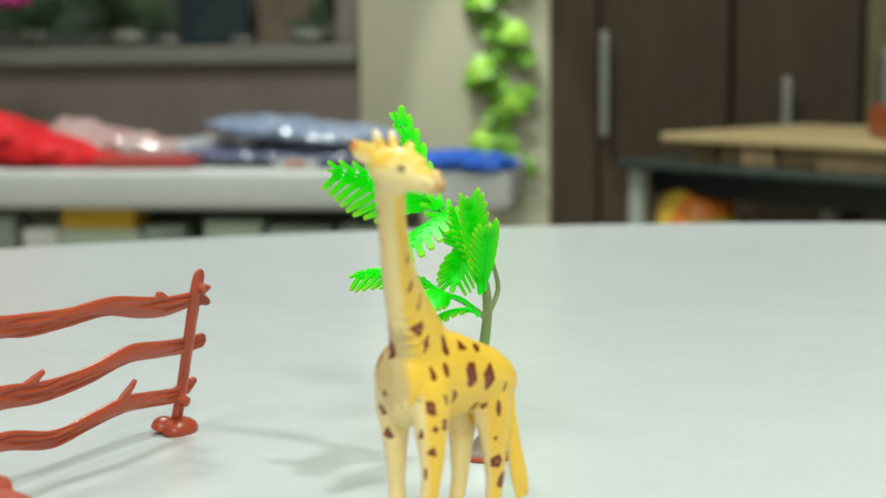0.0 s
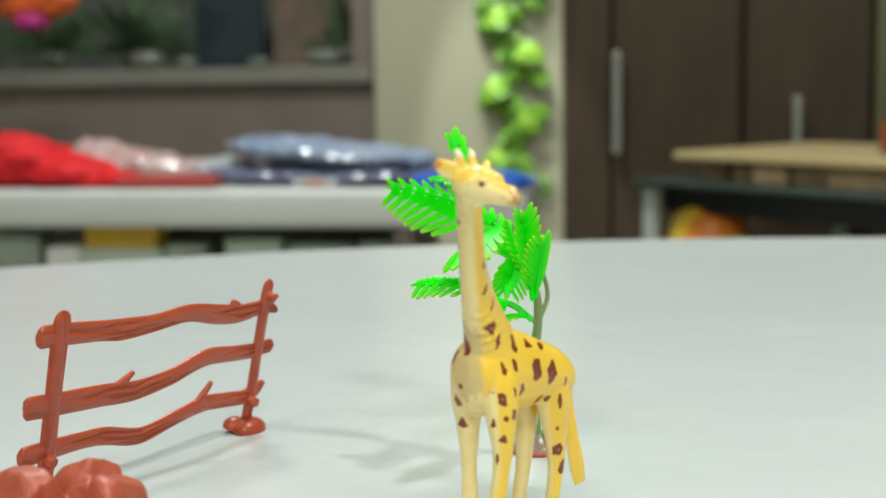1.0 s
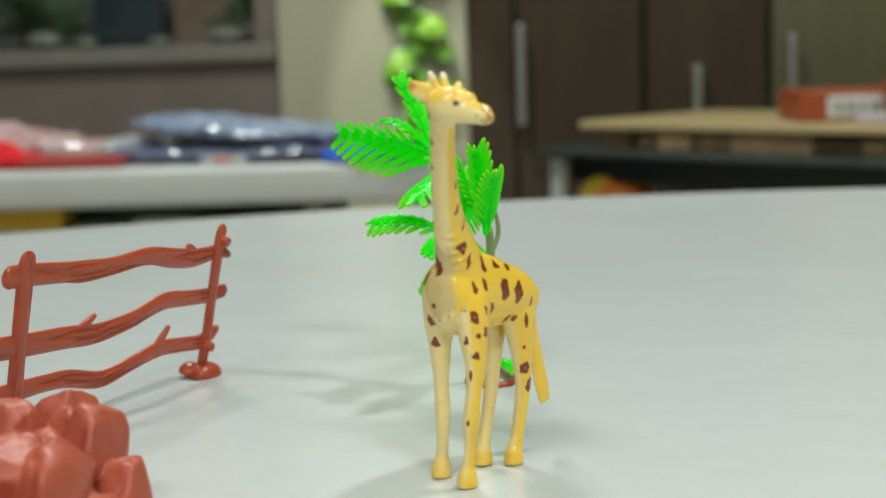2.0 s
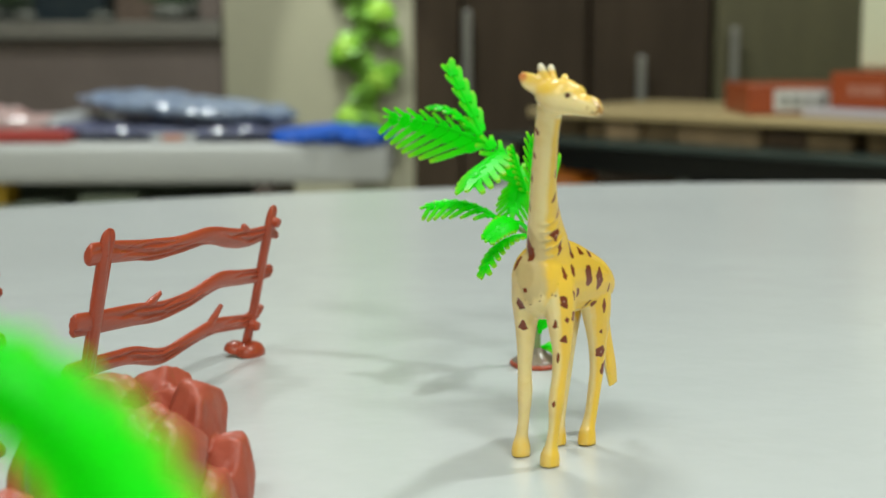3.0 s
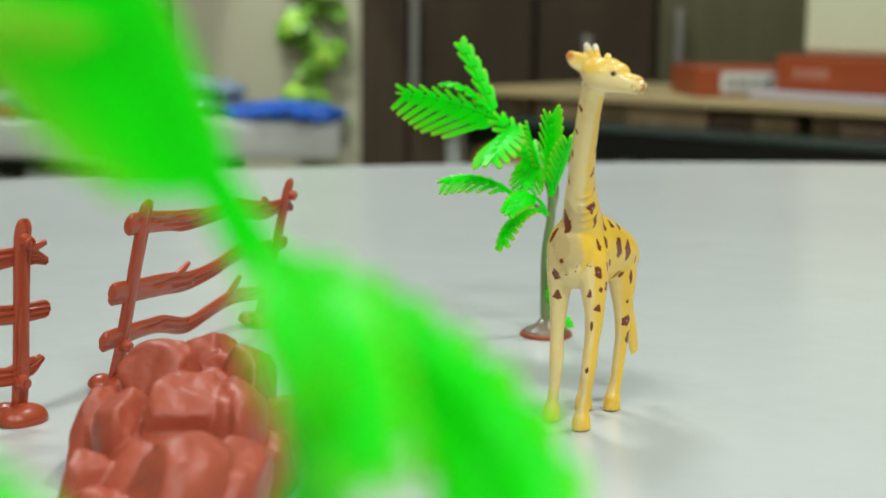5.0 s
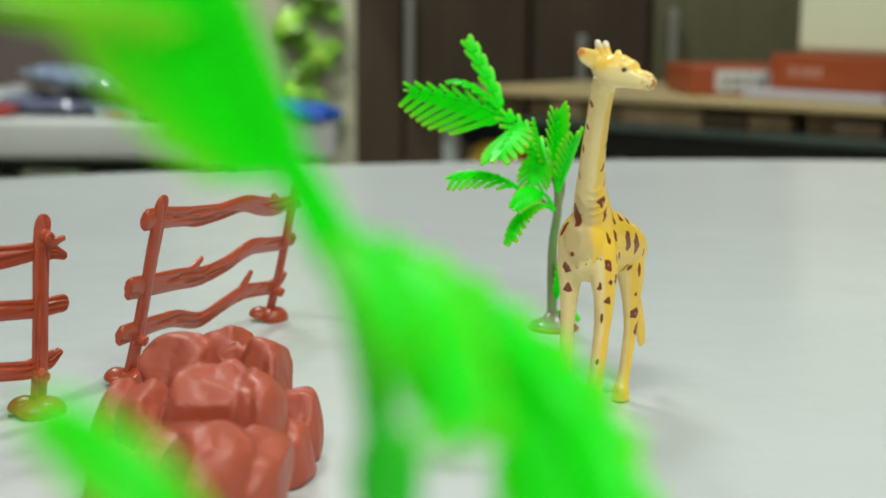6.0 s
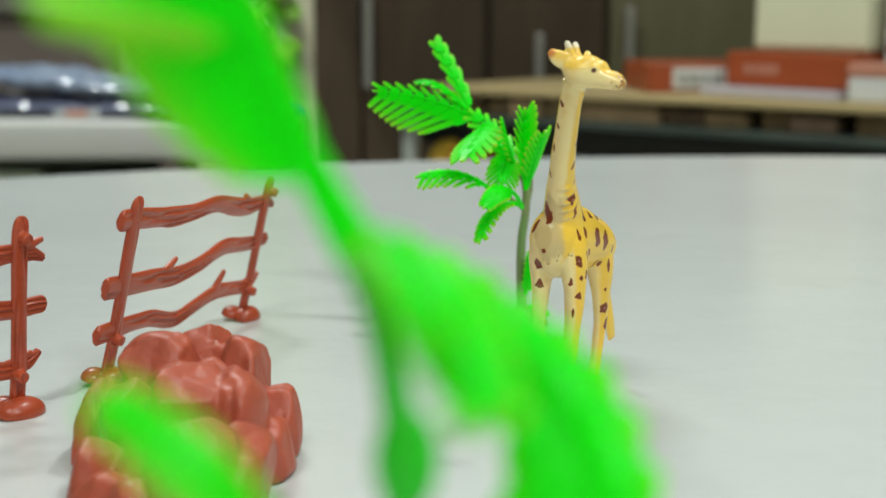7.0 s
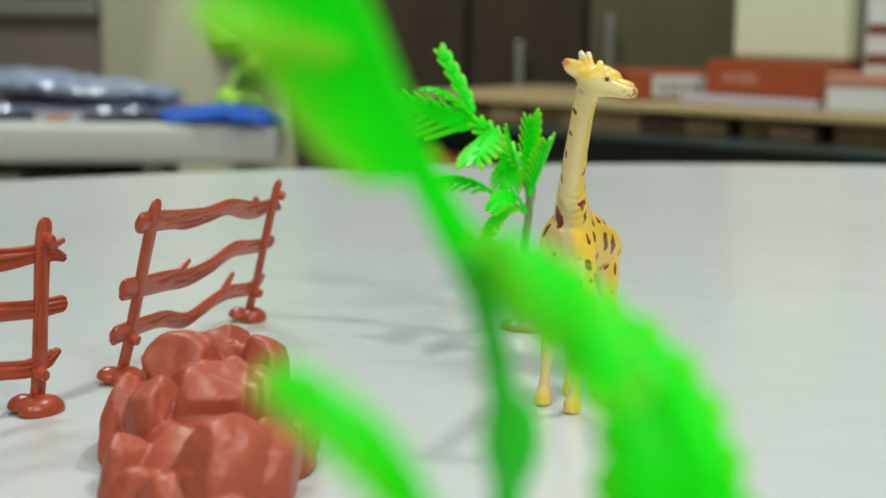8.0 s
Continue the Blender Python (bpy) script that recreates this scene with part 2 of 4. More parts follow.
# ---------------------------------------------------------------- room
FLOOR, CEIL = -0.75, 1.90
tagged(part("floor", box_bm(6.52, 6.02, 0.1, at=(0, 0.35, FLOOR - 0.1)), M["floor"], smooth=False), "pale tiled floor of the room", "floor", kind="structure")
tagged(part("ceiling", box_bm(6.52, 6.02, 0.1, at=(0, 0.35, CEIL)), M["ceiling"], smooth=False), "white painted room ceiling", "ceiling", kind="structure")
for nm, sx, sy, x, y in (("wall_north", 6.52, 0.12, 0, 3.3), ("wall_south", 6.52, 0.12, 0, -2.6), ("wall_east", 0.12, 5.78, 3.2, 0.35), ("wall_west", 0.12, 5.78, -3.2, 0.35)):
    tagged(part(nm, box_bm(sx, sy, CEIL - FLOOR, at=(x, y, FLOOR)), M["wall"], smooth=False), "plain cream painted room wall", "wall", kind="structure")
for lx, ly, sx, sy, watts in LAMPS:
    lamp = thing("ceiling_light", pose(lx, ly, CEIL), "flush white ceiling light, switched on", "ceiling light", "ceiling lights")
    part("frame", box_bm(sx + 0.06, sy + 0.06, 0.03, 0.004, (0, 0, -0.031)), M["white"], lamp)
    part("diffuser", box_bm(sx, sy, 0.006, 0.002, (0, 0, -0.0372)), lamp_mat, lamp)
spot = thing("ceiling_spotlight", pose(SPOT[0], SPOT[1], CEIL), "white ceiling spotlight turned to the wall, switched on", "spotlight")
bm = bmesh.new()
tube(bm, [(0, 0, -0.001, 0.035, 0.035), (0, 0, -0.012, 0.035, 0.035), (0, 0, -0.014, 0.008, 0.008), (0, 0, -0.045, 0.008, 0.008)], (1, 0, 0), 20)
part("mount", bm, M["white"], spot)
bm = bmesh.new()
aim = (Vector(SPOT_AIM) - Vector(SPOT)).normalized()
rows = [Vector((0, 0, SPOT[2] - CEIL)) + aim * d for d in (-0.07, -0.065, -0.012, -0.010, -0.055)]
tube(bm, [(*p, r, r) for p, r in zip(rows, (0.020, 0.034, 0.036, 0.032, 0.030))], (1, 0, 0), 24)
part("shade", bm, M["white"], spot)


def white_table():
    """The large rounded table that carries the toys."""
    t = thing("round_table", pose(0.28, -0.44, 0), "large white laminate table with a rounded edge", "table")
    R, th, r = 1.20, 0.032, 0.006
    prof = [(0.0, 0.0), (R - r, 0.0)] + [(R - r + r * math.sin(a), -r + r * math.cos(a)) for a in (0.4, 0.8, 1.2, 1.57)] + [(R, -th + 0.003), (R - 0.003, -th), (0.0, -th)]
    bm = bmesh.new()
    N = 180
    rings = []
    for k in range(N):
        a = 2 * math.pi * k / N
        rings.append([bm.verts.new((p[0] * math.cos(a), p[0] * math.sin(a), p[1])) for p in prof[1:-1]])
    top, bot = bm.verts.new((0, 0, 0)), bm.verts.new((0, 0, -th))
    for k in range(N):
        r0, r1 = rings[k], rings[(k + 1) % N]
        bm.faces.new((top, r0[0], r1[0]))
        bm.faces.new((bot, r1[-1], r0[-1]))
        for j in range(len(r0) - 1):
            bm.faces.new((r0[j], r0[j + 1], r1[j + 1], r1[j]))
    part("tabletop", bm, M["table"], t)
    bm = bmesh.new()
    tube(bm, [(0, 0, -th - 0.001, 0.10, 0.10), (0, 0, -0.70, 0.09, 0.09)], ref=(1, 0, 0), sides=24)
    part("pedestal", bm, M["white"], t)
    bm = bmesh.new()
    tube(bm, [(0, 0, -0.70, 0.40, 0.40), (0, 0, -0.735, 0.42, 0.42), (0, 0, -0.75, 0.42, 0.42)], ref=(1, 0, 0), sides=40)
    part("foot", bm, M["white"], t)


white_table()


# ---------------------------------------------------------------- giraffe
def giraffe():
    F, L = Vector((-0.50, -0.866, 0)), Vector((0.866, -0.50, 0))
    bm = bmesh.new()
    q = lambda rows, n=4: spline([tuple(v / 1000 for v in row) for row in rows], n)
    side = (0.866, -0.5, 0)
    # torso, chest first
    tube(bm, q([(-6.8, -2.2, 53.0, 2.5, 3.5), (-5.4, 0.2, 52.5, 6.3, 8.2), (-2.0, 6.0, 51.0, 7.7, 11.2), (1.0, 11.2, 50.5, 7.9, 11.0), (4.0, 16.4, 49.5, 7.8, 10.3), (7.0, 21.6, 48.3, 7.6, 9.0), (10.0, 26.8, 47.0, 7.4, 7.6), (13.0, 32.0, 44.8, 6.0, 5.4), (15.0, 35.2, 43.8, 2.4, 2.6)]), side, 20)
    # neck: base to head
    tube(bm, q([(-0.4, 7.0, 52.0, 6.8, 8.0), (-1.2, 4.6, 59.5, 5.4, 7.6), (-1.9, 0.8, 66.0, 4.4, 6.0), (-2.2, -4.0, 72.5, 3.7, 4.5), (-2.2, -8.6, 79.5, 3.4, 3.6), (-1.8, -12.8, 86.5, 3.25, 3.1), (-1.3, -16.8, 93.5, 3.2, 2.9), (-0.6, -20.0, 99.0, 3.4, 3.2)]), side, 18)
    # mane ridge
    tube(bm, q([(3.4, 15.5, 58.8, 0.9, 1.4), (1.8, 11.8, 62.4, 1.0, 2.0), (0.1, 6.0, 69.0, 0.9, 1.8), (-0.8, -0.3, 76.0, 0.8, 1.6), (-0.9, -6.6, 84.0, 0.8, 1.5), (-0.4, -13.8, 95.0, 0.8, 1.5)]), side, 8)
    # head
    tube(bm, q([(-3.6, -21.6, 100.4, 1.6, 1.6), (-2.2, -22.0, 101.0, 3.3, 3.4), (0.8, -22.8, 101.2, 4.1, 4.1), (3.6, -23.6, 100.6, 3.7, 3.7), (6.6, -24.6, 99.6, 2.7, 2.7), (9.2, -25.4, 98.8, 2.1, 2.1), (11.4, -25.9, 98.4, 1.7, 1.8), (12.4, -26.1, 98.3, 0.8, 0.9)]), (0, 0, 1), 16)
    ball(bm, Vector((2.4, -22.4, 103.4)) / 1000, Vector((4.2, 3.8, 2.6)) / 1000)
    ball(bm, Vector((4.6, -23.2, 102.4)) / 1000, Vector((3.7, 3.0, 2.5)) / 1000)
    ball(bm, Vector((8.4, -24.7, 99.8)) / 1000, Vector((3.6, 2.2, 2.1)) / 1000)
    ball(bm, Vector((3.6, -26.3, 102.7)) / 1000, Vector((1.5, 1.0, 0.8)) / 1000)
    ball(bm, Vector((6.8, -24.4, 101.3)) / 1000, Vector((2.6, 1.9, 1.0)) / 1000)
    ball(bm, Vector((10.9, -25.7, 98.9)) / 1000, Vector((1.5, 1.6, 1.1)) / 1000)
    # horns
    tube(bm, q([(-0.6, -21.6, 103.5, 1.6, 1.6), (-1.9, -21.6, 106.2, 1.15, 1.15), (-2.9, -21.8, 108.6, 1.05, 1.05), (-3.2, -21.8, 109.7, 0.5, 0.5)]), (0, 1, 0), 10)
    tube(bm, q([(0.6, -19.6, 104.0, 1.5, 1.5), (-0.1, -18.4, 106.2, 1.15, 1.15), (-0.5, -17.8, 108.3, 1.05, 1.05), (-0.6, -17.7, 109.4, 0.5, 0.5)]), (0, 1, 0), 10)
    # ears
    tube(bm, q([(-1.6, -22.0, 102.6, 1.4, 1.2), (-3.6, -22.3, 104.0, 2.3, 1.0), (-5.9, -22.6, 105.4, 2.3, 0.8), (-8.1, -22.8, 106.9, 0.9, 0.5)]), (0.5, 0, 0.8), 10)
    tube(bm, q([(2.4, -19.4, 103.6, 1.2, 1.0), (2.9, -17.2, 105.4, 1.3, 0.9), (3.0, -16.2, 106.9, 0.7, 0.5)]), (1, 0, 0), 10)
    # legs: left front, right front, left hind, right hind
    tube(bm, q([(0.2, 7.0, 56.0, 2.6, 4.0), (1.6, 4.2, 51.0, 4.2, 6.2), (2.2, 3.0, 46.0, 4.2, 5.8), (2.6, 2.0, 39.0, 3.4, 4.3), (2.9, 1.2, 32.0, 2.5, 3.0), (2.3, 0.6, 25.0, 2.05, 2.3), (1.6, 0.0, 18.5, 2.15, 2.5), (1.1, 0.4, 11.5, 1.6, 1.8), (0.4, 0.6, 6.0, 1.75, 1.95), (0.0, 0.4, 3.0, 2.6, 2.9), (-0.1, 0.2, 0.0, 2.7, 3.2)]), side, 14)
    tube(bm, q([(-3.6, 8.5, 56.0, 2.6, 4.0), (-5.6, 6.4, 51.0, 4.0, 6.2), (-6.4, 5.5, 46.0, 4.0, 5.8), (-6.8, 6.0, 39.0, 2.9, 4.0), (-7.0, 7.0, 32.0, 2.3, 2.8), (-7.2, 8.0, 25.0, 1.95, 2.2), (-7.1, 8.2, 18.5, 2.05, 2.4), (-7.4, 8.8, 11.5, 1.6, 1.8), (-7.9, 9.2, 6.0, 1.75, 1.95), (-8.1, 9.0, 3.0, 2.5, 2.9), (-8.2, 8.8, 0.0, 2.6, 3.1)]), side, 14)
    tube(bm, q([(9.0, 25.6, 52.0, 3.0, 4.4), (11.2, 25.2, 48.6, 4.3, 6.6), (12.0, 25.0, 44.5, 4.4, 6.4), (12.8, 24.8, 38.0, 3.8, 5.4), (13.2, 24.9, 30.0, 2.6, 3.7), (13.2, 25.4, 22.0, 2.0, 2.7), (12.6, 25.0, 16.5, 1.9, 2.2), (11.7, 23.4, 9.5, 1.8, 2.0), (10.9, 22.2, 5.5, 2.0, 2.2), (10.5, 21.4, 3.0, 2.5, 2.8), (10.4, 21.0, 0.0, 2.6, 3.1)]), side, 14)
    tube(bm, q([(7.6, 28.0, 52.0, 3.0, 4.2), (6.2, 28.0, 48.6, 4.0, 6.2), (5.6, 28.0, 44.5, 4.0, 5.8), (5.0, 27.2, 38.0, 3.4, 5.0), (4.6, 26.6, 30.0, 2.6, 3.4), (4.2, 26.6, 22.0, 2.0, 2.5), (3.6, 25.2, 16.5, 1.9, 2.2), (2.7, 22.8, 9.5, 1.8, 2.0), (2.2, 21.2, 5.5, 2.0, 2.2), (2.0, 20.6, 3.0, 2.5, 2.8), (1.9, 20.2, 0.0, 2.6, 3.1)]), side, 14)
    # tail
    tube(bm, q([(13.5, 33.0, 47.5, 1.6, 1.6), (15.0, 35.6, 44.5, 1.3, 1.5), (15.3, 35.6, 37.0, 1.1, 2.0), (16.2, 35.8, 28.0, 1.2, 2.6), (17.4, 36.2, 20.0, 1.1, 3.2), (18.4, 36.6, 13.8, 0.5, 2.8)]), side, 10)
    # throat folds
    for k in range(5):
        z = 62.0 + 2.0 * k
        bmesh.ops.create_uvsphere(bm, u_segments=14, v_segments=7, radius=1, matrix=Matrix.LocRotScale(Vector((-1.5 - 0.12 * k, 3.2 - 1.5 * k, z)) / 1000, Euler((radians(35), 0, 0)), Vector((5.25 - 0.40 * k, 6.85 - 0.50 * k, 0.95)) / 1000))
    me = fused(bm, 0.00042, 5)
    co = np.empty(len(me.vertices) * 3, "f")
    no = np.empty(len(me.vertices) * 3, "f")
    me.vertices.foreach_get("co", co)
    me.vertices.foreach_get("normal", no)
    co, no = co.reshape(-1, 3) * 1000, no.reshape(-1, 3)
    # yellow spray on the back and flanks; throat, chest, belly and inner legs stay bare
    nf, nl = no @ np.array(F), no @ np.array(L)
    outer = np.clip(np.abs(nl) * 1.1 + 0.5 * no[:, 2] - 0.75 * nf, -1, 1)
    cx = np.where(co[:, 1] < 16, -2.4, 8.4) if len(co) else 0
    lateral = (co[:, 0] - cx) * L.x + (co[:, 1] - np.where(co[:, 1] < 16, 4, 27)) * L.y
    legs = np.clip(nl * np.sign(lateral) * 0.8 - 0.35 * nf + 0.1, -1, 1)
    blend = np.clip((48.0 - co[:, 2]) / 12.0, 0, 1)
    outer = outer * (1 - blend) + legs * blend
    outer = np.maximum(outer, np.clip((7.0 - co[:, 2]) * 0.09, -1, 0.32))
    head = co[:, 2] > 96
    outer = np.where(head, np.clip(no[:, 2] * 0.8 + (co[:, 2] - 102.4) * 0.12 - 0.02 - 0.7 * (co[:, 2] > 107.6), -1, 0.36), outer)
    # painted patches: x, y, z, radius, stretch, in millimetres
    spot = np.full(len(co), -1.0)
    rng = random.Random(4)
    for rows in (NECK_SPOTS, FLANK_SPOTS, LEG_SPOTS, FAR_SPOTS):
        for sx, sy, sz, rad, tall in rows:
            ang = rng.uniform(-0.35, 0.35)
            d = co - np.array([sx, sy, sz])
            dd = (d * d).sum(1)
            nrm = no[dd < max(6.0, 1.5 * dd.min())].mean(0)
            nrm = nrm / np.linalg.norm(nrm)
            tan = np.cross([0, 0, 1], nrm)
            tan = tan / max(np.linalg.norm(tan), 1e-6)
            rise = np.cross(nrm, tan)
            h, v0 = d @ tan, d @ rise
            u, v = h * math.cos(ang) + v0 * math.sin(ang), -h * math.sin(ang) + v0 * math.cos(ang)
            v = np.where(np.abs(d @ nrm) < 3.0, v, 99)
            th = np.arctan2(v, u)
            k = rng.choice((3, 4, 4, 5))
            seg = 2 * math.pi / k
            wob = 1.12 * (math.cos(seg / 2) / np.cos(np.mod(th + rng.uniform(0, 6), seg) - seg / 2)) ** 0.85 + 0.04 * np.sin(2 * th + rng.uniform(0, 6))
            wob = wob / (0.90 if k == 3 else 0.97)
            spot = np.maximum(spot, 1 - np.sqrt(u * u + (v / tall) ** 2) / (1.38 * rad * wob))
    eye = np.maximum(1 - np.linalg.norm((co - np.array([3.6, -26.8, 102.0])) * np.array([1, 0.6, 1.1]), axis=1) / 0.85, 1 - np.linalg.norm((co - np.array([3.2, -19.6, 102.2])) * np.array([1, 0.6, 1.1]), axis=1) / 0.9)
    for nx, ny, nz, nr in ((11.0, -27.2, 99.2, 0.4), (9.6, -27.4, 97.9, 0.35), (8.2, -27.3, 97.6, 0.3)):
        eye = np.maximum(eye, 0.75 * (1 - np.linalg.norm(co - np.array([nx, ny, nz]), axis=1) / nr))
    wave = 0.10 * np.sin(co[:, 0] * 0.9 + 1.0) + 0.06 * np.sin(co[:, 0] * 2.3 + co[:, 2])
    bib = 1 - np.sqrt(((co[:, 0] + 4.4) / 8.6) ** 2 + ((co[:, 1] + 3.0) / 8.4) ** 2 + ((co[:, 2] - 56.0) / 10.8) ** 2) + wave
    tipz = np.clip(1 - np.linalg.norm(co - np.array([-7.4, -22.8, 106.4]), axis=1) / 2.4, 0, 1)
    horn = np.clip((co[:, 2] - 107.4) / 1.2, 0, 1) * (co[:, 0] > -4.6)
    hem = np.exp(-((bib - 0.10) / 0.10) ** 2) * (co[:, 2] < 52)
    nose = np.clip((co[:, 0] - 5.5) / 6.0, 0, 1) * (co[:, 2] > 96)
    for nm, val in (("spray", outer), ("patch", spot), ("eye", eye), ("eartip", tipz), ("bib", bib), ("muzzle", nose), ("hem", hem), ("horn", horn)):
        at = me.attributes.new(nm, "FLOAT", "POINT")
        at.data.foreach_set("value", np.ascontiguousarray(val, dtype="f"))
    m = bpy.data.materials.new("painted_giraffe_plastic")
    m.use_nodes = True
    nt = m.node_tree
    n, l = nt.nodes, nt.links
    bsdf = n["Principled BSDF"]
    tc = n.new("ShaderNodeTexCoord")

    def noise_node(scale, detail=4):
        k = n.new("ShaderNodeTexNoise")
        k.inputs["Scale"].default_value, k.inputs["Detail"].default_value = scale, detail
        l.new(tc.outputs["Object"], k.inputs["Vector"])
        return k

    def mask(attr, jitter, lo, hi, scale=700):
        a = n.new("ShaderNodeAttribute")
        a.attribute_name = attr
        k = noise_node(scale)
        s = n.new("ShaderNodeMath")
        s.operation = "MULTIPLY_ADD"
        l.new(k.outputs[0], s.inputs[0])
        s.inputs[1].default_value = jitter
        l.new(a.outputs["Fac"], s.inputs[2])
        r = n.new("ShaderNodeMapRange")
        r.interpolation_type = "SMOOTHSTEP"
        r.inputs["From Min"].default_value, r.inputs["From Max"].default_value = lo + jitter / 2, hi + jitter / 2
        l.new(s.outputs[0], r.inputs[0])
        return r.outputs[0]

    def over(prev, color, fac):
        x = n.new("ShaderNodeMix")
        x.data_type = "RGBA"
        if isinstance(prev, tuple):
            x.inputs["A"].default_value = (*prev, 1)
        else:
            l.new(prev, x.inputs["A"])
        x.inputs["B"].default_value = (*color, 1)
        l.new(fac, x.inputs[0])
        return x.outputs["Result"]

    grime = n.new("ShaderNodeMapRange")
    l.new(noise_node(160).outputs[0], grime.inputs[0])
    grime.inputs["From Min"].default_value, grime.inputs["From Max"].default_value = 0.45, 0.75
    c = over((0.84, 0.68, 0.32), (0.77, 0.58, 0.23), grime.outputs[0])
    c = over(c, (0.60, 0.46, 0.21), mask("bib", 0.22, 0.02, 0.28, 500))
    c = over(c, (0.86, 0.55, 0.06), mask("spray", 0.40, -0.06, 0.54, 260))
    c = over(c, (0.24, 0.12, 0.05), mask("hem", 3.4, 1.15, 1.35, 620))
    c = over(c, (0.40, 0.20, 0.05), mask("muzzle", 2.2, 0.70, 0.95, 1300))
    c = over(c, (0.80, 0.72, 0.55), mask("horn", 0.3, 0.2, 0.7))
    c = over(c, (0.62, 0.22, 0.06), mask("eartip", 0.3, 0.25, 0.75))
    c = over(c, (0.19, 0.034, 0.007), mask("patch", 0.45, 0.05, 0.12, 1400))
    c = over(c, (0.36, 0.19, 0.12), mask("patch", 1.7, 0.90, 1.10, 900))
    c = over(c, (0.09, 0.03, 0.015), mask("eye", 0.2, 0.05, 0.2))
    l.new(c, bsdf.inputs["Base Color"])
    bsdf.inputs["Roughness"].default_value = 0.24
    bsdf.inputs["Subsurface Weight"].default_value = 0.18
    bsdf.inputs["Subsurface Radius"].default_value = (1.0, 0.6, 0.25)
    bsdf.inputs["Subsurface Scale"].default_value = 0.0025
    bp = n.new("ShaderNodeBump")
    bp.inputs["Strength"].default_value, bp.inputs["Distance"].default_value = 0.25, 0.0004
    l.new(noise_node(900).outputs[0], bp.inputs["Height"])
    l.new(bp.outputs[0], bsdf.inputs["Normal"])
    me.materials.clear()
    me.materials.append(m)
    return tagged(new("toy_giraffe", me), "yellow and cream plastic toy giraffe with worn brown patches", "toy giraffe")


# painted patches: x, y, z, radius, stretch, in millimetres
NECK_SPOTS = [(2.1, -8.8, 74.1, 0.54, 2.9), (3.0, -4.1, 70.1, 0.46, 4.2), (2.8, -4.0, 63.9, 1.5, 1.0), (3.9, -1.2, 60.3, 0.55, 3.4), (1.9, -11.8, 80.8, 0.35, 3.6), (-1.3, -10.0, 67.7, 0.35, 1.3), (-4.1, -18.0, 92.6, 0.6, 1.6), (-4.6, -14.4, 86.2, 0.42, 1.9), (-5.0, -10.6, 80.0, 0.42, 2.8), (-5.6, -6.0, 72.5, 0.4, 3.6)]
FLANK_SPOTS = [(5.8, 6.0, 59.1, 1.15, 2.0), (7.7, 12.1, 57.6, 1.3, 1.0), (10.3, 17.3, 56.2, 1.15, 0.8), (4.1, 0.2, 53.3, 0.77, 2.2), (6.3, 4.0, 53.7, 0.69, 2.5), (10.2, 11.9, 51.0, 1.55, 1.8), (13.4, 17.6, 49.2, 1.7, 1.4), (6.2, 1.9, 47.4, 0.54, 2.9), (7.0, 7.0, 46.6, 0.77, 2.4), (3.5, -1.6, 46.0, 1.0, 1.5), (9.8, 15.9, 42.1, 0.84, 1.8), (11.6, 19.1, 41.8, 0.92, 1.0), (14.9, 21.4, 40.6, 0.69, 2.2), (16.1, 23.2, 45.5, 0.46, 3.0)]
LEG_SPOTS = [(4.4, -1.2, 41.0, 0.7, 0.9), (6.1, 1.1, 41.6, 0.8, 1.7), (1.0, -2.2, 39.7, 0.6, 1.9), (3.7, -1.8, 35.7, 1.0, 1.0), (14.1, 21.6, 33.1, 0.46, 1.3), (14.1, 22.7, 27.0, 1.23, 1.1), (15.0, 24.6, 21.9, 1.0, 1.7), (1.8, -1.8, 30.7, 0.35, 4.5), (0.9, -2.2, 18.0, 0.4, 2.0)]
FAR_SPOTS = [(-5.8, 4.1, 60.4, 1.5, 1.5), (-9.2, 1.2, 56.0, 0.7, 2.8), (-8.2, 0.2, 45.0, 1.0, 1.3), (-7.7, 2.0, 38.4, 1.0, 1.5), (-7.0, -2.6, 49.3, 0.6, 1.0), (-6.6, -1.8, 60.2, 1.3, 2.0), (-7.0, 11.0, 52.0, 1.5, 1.6), (-4.0, 16.0, 50.0, 1.5, 1.5), (-2.0, 20.0, 46.0, 1.2, 1.3), (1.0, 25.0, 46.0, 1.4, 1.4), (-5.5, 12.0, 45.5, 1.1, 1.3), (3.5, 30.0, 41.0, 1.1, 1.4), (2.0, 27.0, 30.0, 0.9, 1.3)]
giraffe()


